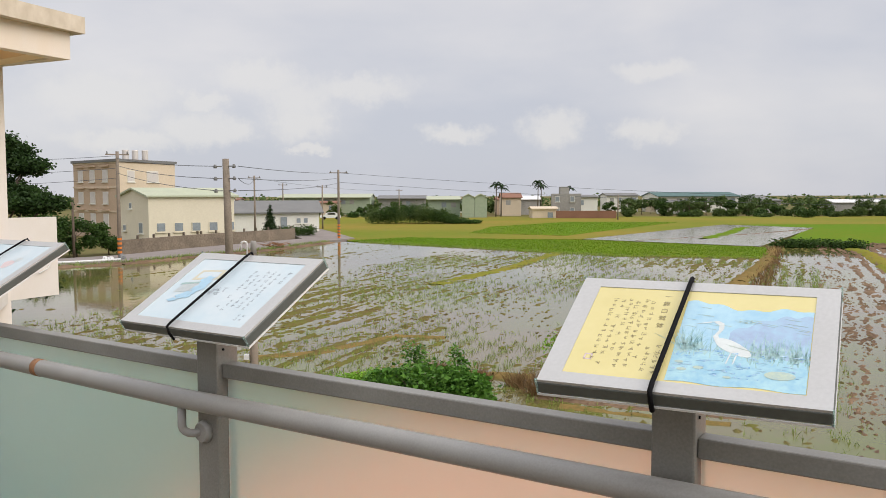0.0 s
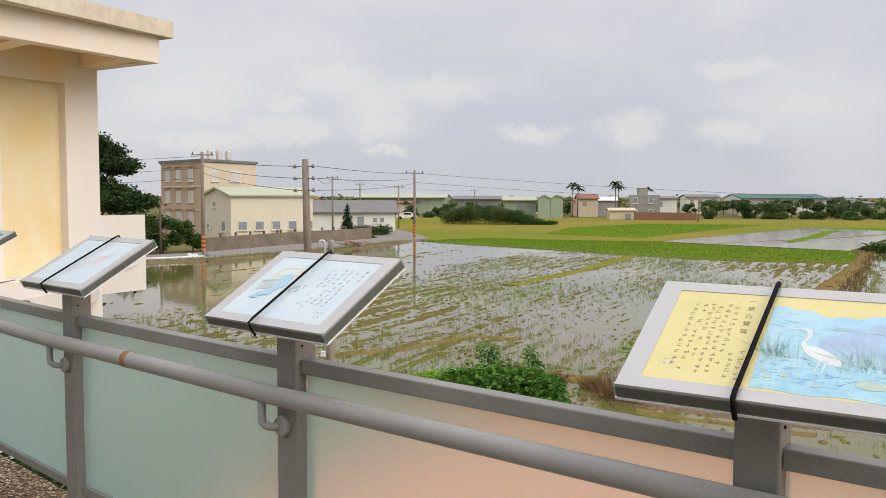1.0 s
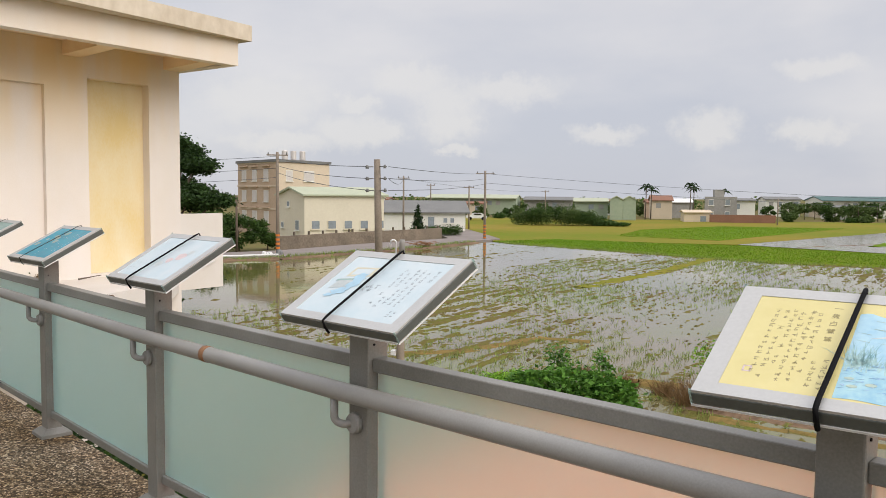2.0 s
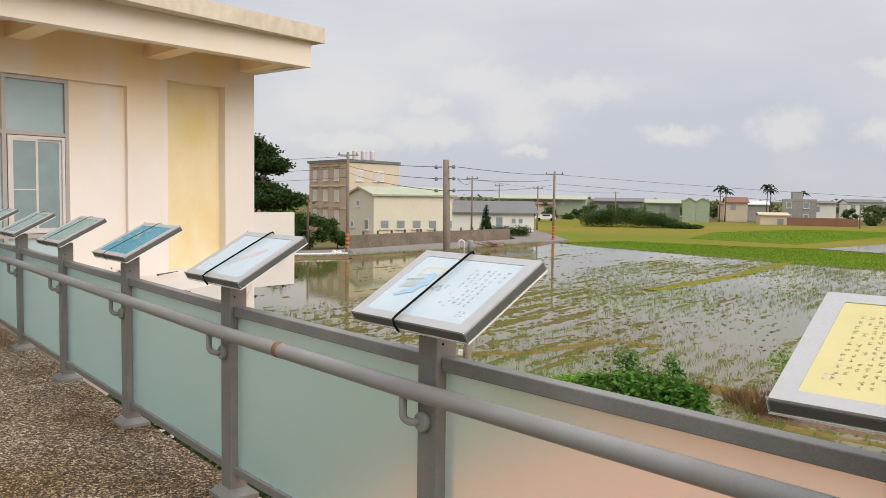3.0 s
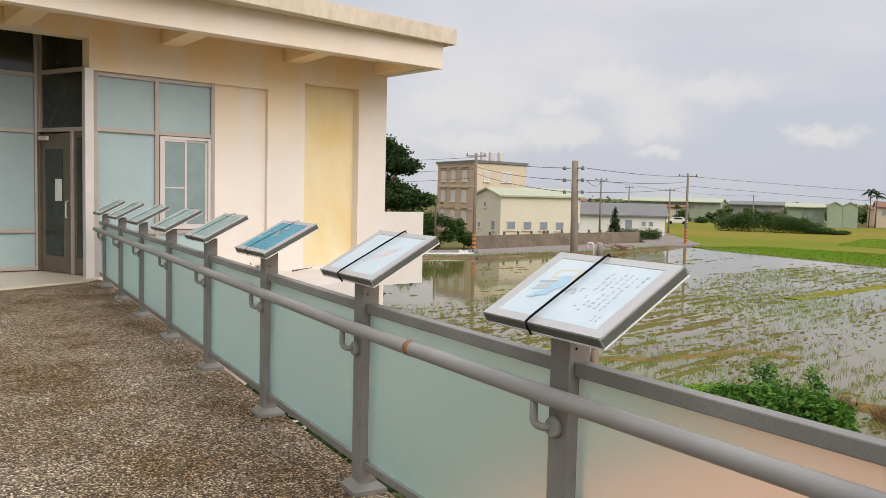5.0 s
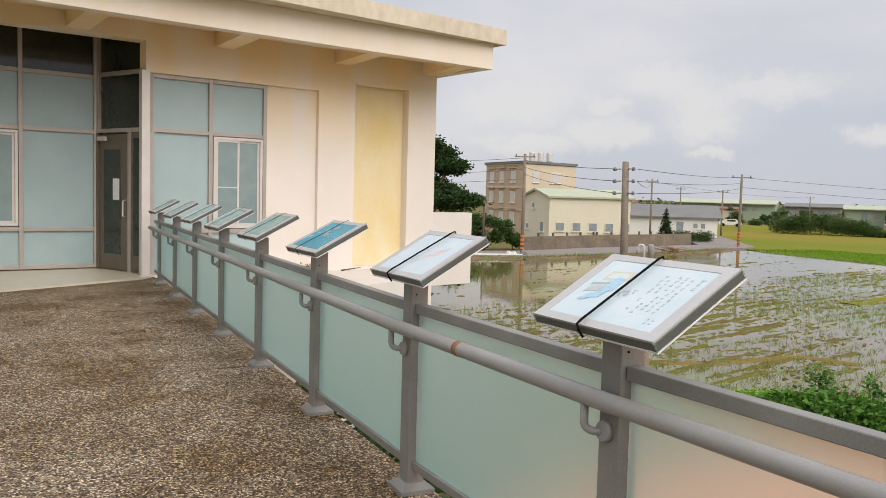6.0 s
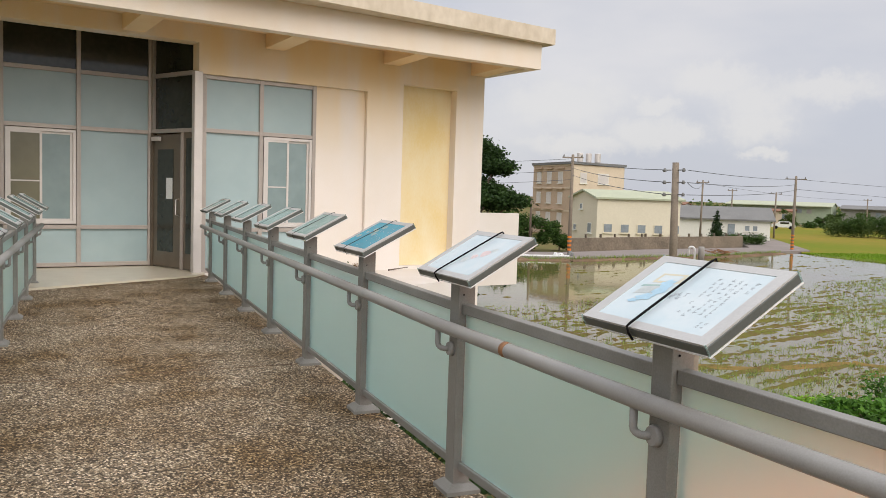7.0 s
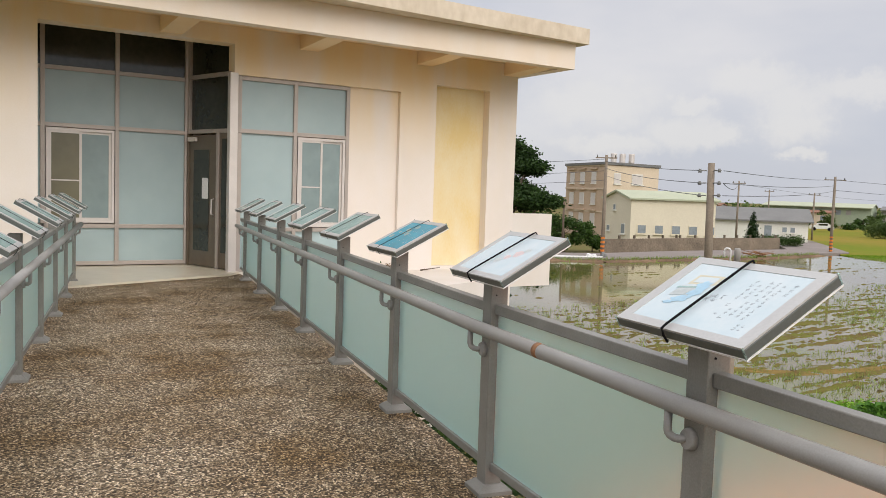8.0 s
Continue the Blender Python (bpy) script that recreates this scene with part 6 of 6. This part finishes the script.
for k in range(26):
    a, l = rb.uniform(0, 6.28), rb.uniform(0.8, 1.8)
    c = rb.normal(size=3) * [0.7, 0.5, 0.1] + [0, 0, 0.25]
    bm = bmesh.new()
    tube(bm, [(c[0] - math.cos(a) * l / 2, c[1] - math.sin(a) * l / 2, c[2] - 0.1), (c[0] + math.cos(a) * l / 2, c[1] + math.sin(a) * l / 2, c[2] + 0.15)], 0.04, 5, 0.015)
    part("branch", bm, M_RUST, pile)
bund([(0.5, 48), (6, 58.5), (12.0, 74.0)], 1.9, M_OLIVE, "low green grassy strip across the flooded paddy", 6, 0.05)
bund([(-6.5, 26.2), (-3.6, 27.1), (-1.1, 30.3), (0.8, 30.0)], 0.8, M_DRYSOIL, "low ochre mud bank standing in the water", 7, 0.06)
bund([(0.5, 24.6), (2.0, 23.4), (3.2, 23.2)], 0.7, M_DRYSOIL, "reddish mud bank behind the bush", 8, 0.10)
bund([(2.9, 21.0), (4.2, 20.3), (5.8, 19.6), (7.6, 18.8)], 0.7, M_SOIL, "dry reddish soil bank at the paddy's near edge", 12, 0.05)
bund([(3.4, 20.0), (5.0, 19.2), (7.0, 18.2)], 0.5, M_DRYSOIL, "low ochre mud bank at the paddy's near edge", 13, 0.05)
bund([(33, 96), (42, 112), (50, 128)], 3.0, M_GREENFIELD, "weedy green strip in the distant paddy", 9, 0.10)
bund([(24, 92.5), (44, 108), (58, 122)], 1.2, M_SOIL, "low mud bank in the distant paddy", 10, 0.08)


def clods():
    """Ragged lumps of mud and rotted straw along the furrows."""
    r = np.random.default_rng(21)
    for name, count, lo, hi, mat, label in (("mud_clods", 6500, 1.0, 17.0, M_SOIL, "ragged brown mud clods along the furrows"),
                                            ("straw_clods", 8000, -29.0, 1.0, M_ALGAEDARK, "ragged clumps of weed and rotted straw in the water")):
        v, f = [], []
        while len(f) < count * 6:
            across, along = r.uniform(lo, hi), 14 + 80 * r.random() ** 1.4
            across = round(across / 0.75) * 0.75 + r.normal() * 0.16
            x, y = across * 0.907 + along * 0.42, -across * 0.42 + along * 0.907
            if y < 14 or x < -30 or (x > -8 and y > 89 - 1.05 * (x + 8) * 0.82) or y > 88 - 0.8 * abs(x + 10) * (x < -10) * 1.6:
                f.append(None)
                continue
            if math.sin(along * 0.55 + across) + math.sin(across * 0.9 + 1.0) + r.normal() * 0.7 < 0.45:
                f.append(None)
                continue
            size, n, base = 0.025 + 0.10 * r.random() ** 1.6, 6, len(v)
            for k in range(n):
                a, q = 6.283 * k / n, size * r.uniform(0.5, 1.4)
                dx, dy = math.cos(a) * q, math.sin(a) * q * 2.2
                v.append((x + dx * 0.907 + dy * 0.42, y - dx * 0.42 + dy * 0.907, GROUND - 0.02))
            v.append((x + r.normal() * size * 0.3, y + r.normal() * size * 0.3, GROUND + size * r.uniform(0.25, 0.6)))
            f += [(base + k, base + (k + 1) % n, base + n) for k in range(n)]
        tagged(mesh_from(name, v, [t for t in f if t], mat), label, "soil", kind="stuff")


clods()
bund([(-45, 54.3), (-29, 58.9), (-23.5, 63.2), (-19.2, 71.4), (-14.6, 79.8), (-10.6, 91.2)], 1.5, M_SOIL, "dark wet soil bank along the lane's edge", 11, 0.14)
bm = bmesh.new()
tube(bm, [(6.62, -0.02, 0.42), (6.72, -0.03, 0.16), (6.92, -0.035, 0.05), (7.14, -0.03, 0.14), (7.32, -0.02, 0.45)], 0.012, 6)
tagged(part("hanging_cable", bm, M_WHITE, None, "", B), "thin white cable drooping on the balcony parapet", "cable")

# plants in the slot between the walkway and the plaster ledge
for k in range(9):
    p = P2 + RAIL * (0.25 + 0.42 * k) + OUT * 0.40
    ob = thing("slot_plant", pose(p.x, p.y, -0.48), "dark green plant growing below the walkway's edge", "plant", "plants below the walkway")
    leaves("leaves", [((0, 0, 0.12), (0.26, 0.26, 0.16))], 260, 0.07, M_LEAFDARK if k % 2 else M_LEAF, ob, 1200 + k)


def field_blades(name, pts, count, h, z, mat, label, seed):
    """Short upright blades strewn over the field with the outline pts."""
    r = np.random.default_rng(seed)
    q = np.array(pts)
    p = q.min(axis=0) + r.random((count, 2)) * (q.max(axis=0) - q.min(axis=0))
    inside = np.zeros(count, bool)
    for (x1, y1), (x2, y2) in zip(pts, list(pts[1:]) + [pts[0]]):
        inside ^= ((y1 > p[:, 1]) != (y2 > p[:, 1])) & (p[:, 0] < (x2 - x1) * (p[:, 1] - y1) / ((y2 - y1) or 1e-9) + x1)
    p = p[inside]
    n = len(p)
    a, hh = r.uniform(0, 6.283, n), h * r.uniform(0.5, 1.3, n)
    d = np.stack([np.cos(a), np.sin(a)], axis=1) * 0.05
    low = np.full((n, 1), z)
    tip = np.concatenate([p + r.normal(size=(n, 2)) * 0.06, (z + hh)[:, None]], axis=1)
    v = np.stack([np.concatenate([p - d, low], axis=1), np.concatenate([p + d, low], axis=1), tip], axis=1).reshape(-1, 3)
    tagged(mesh_from(name, v.tolist(), [(3 * k, 3 * k + 1, 3 * k + 2) for k in range(n)], mat), label, "rice plants", kind="stuff")


field_blades("young_rice", GREEN, 42000, 0.10, GROUND + 0.04, M_RICE, "dense bright green young rice plants", 41)
field_blades("far_young_rice", FARGREEN, 16000, 0.13, GROUND + 0.055, M_RICE, "distant green young rice plants", 42)
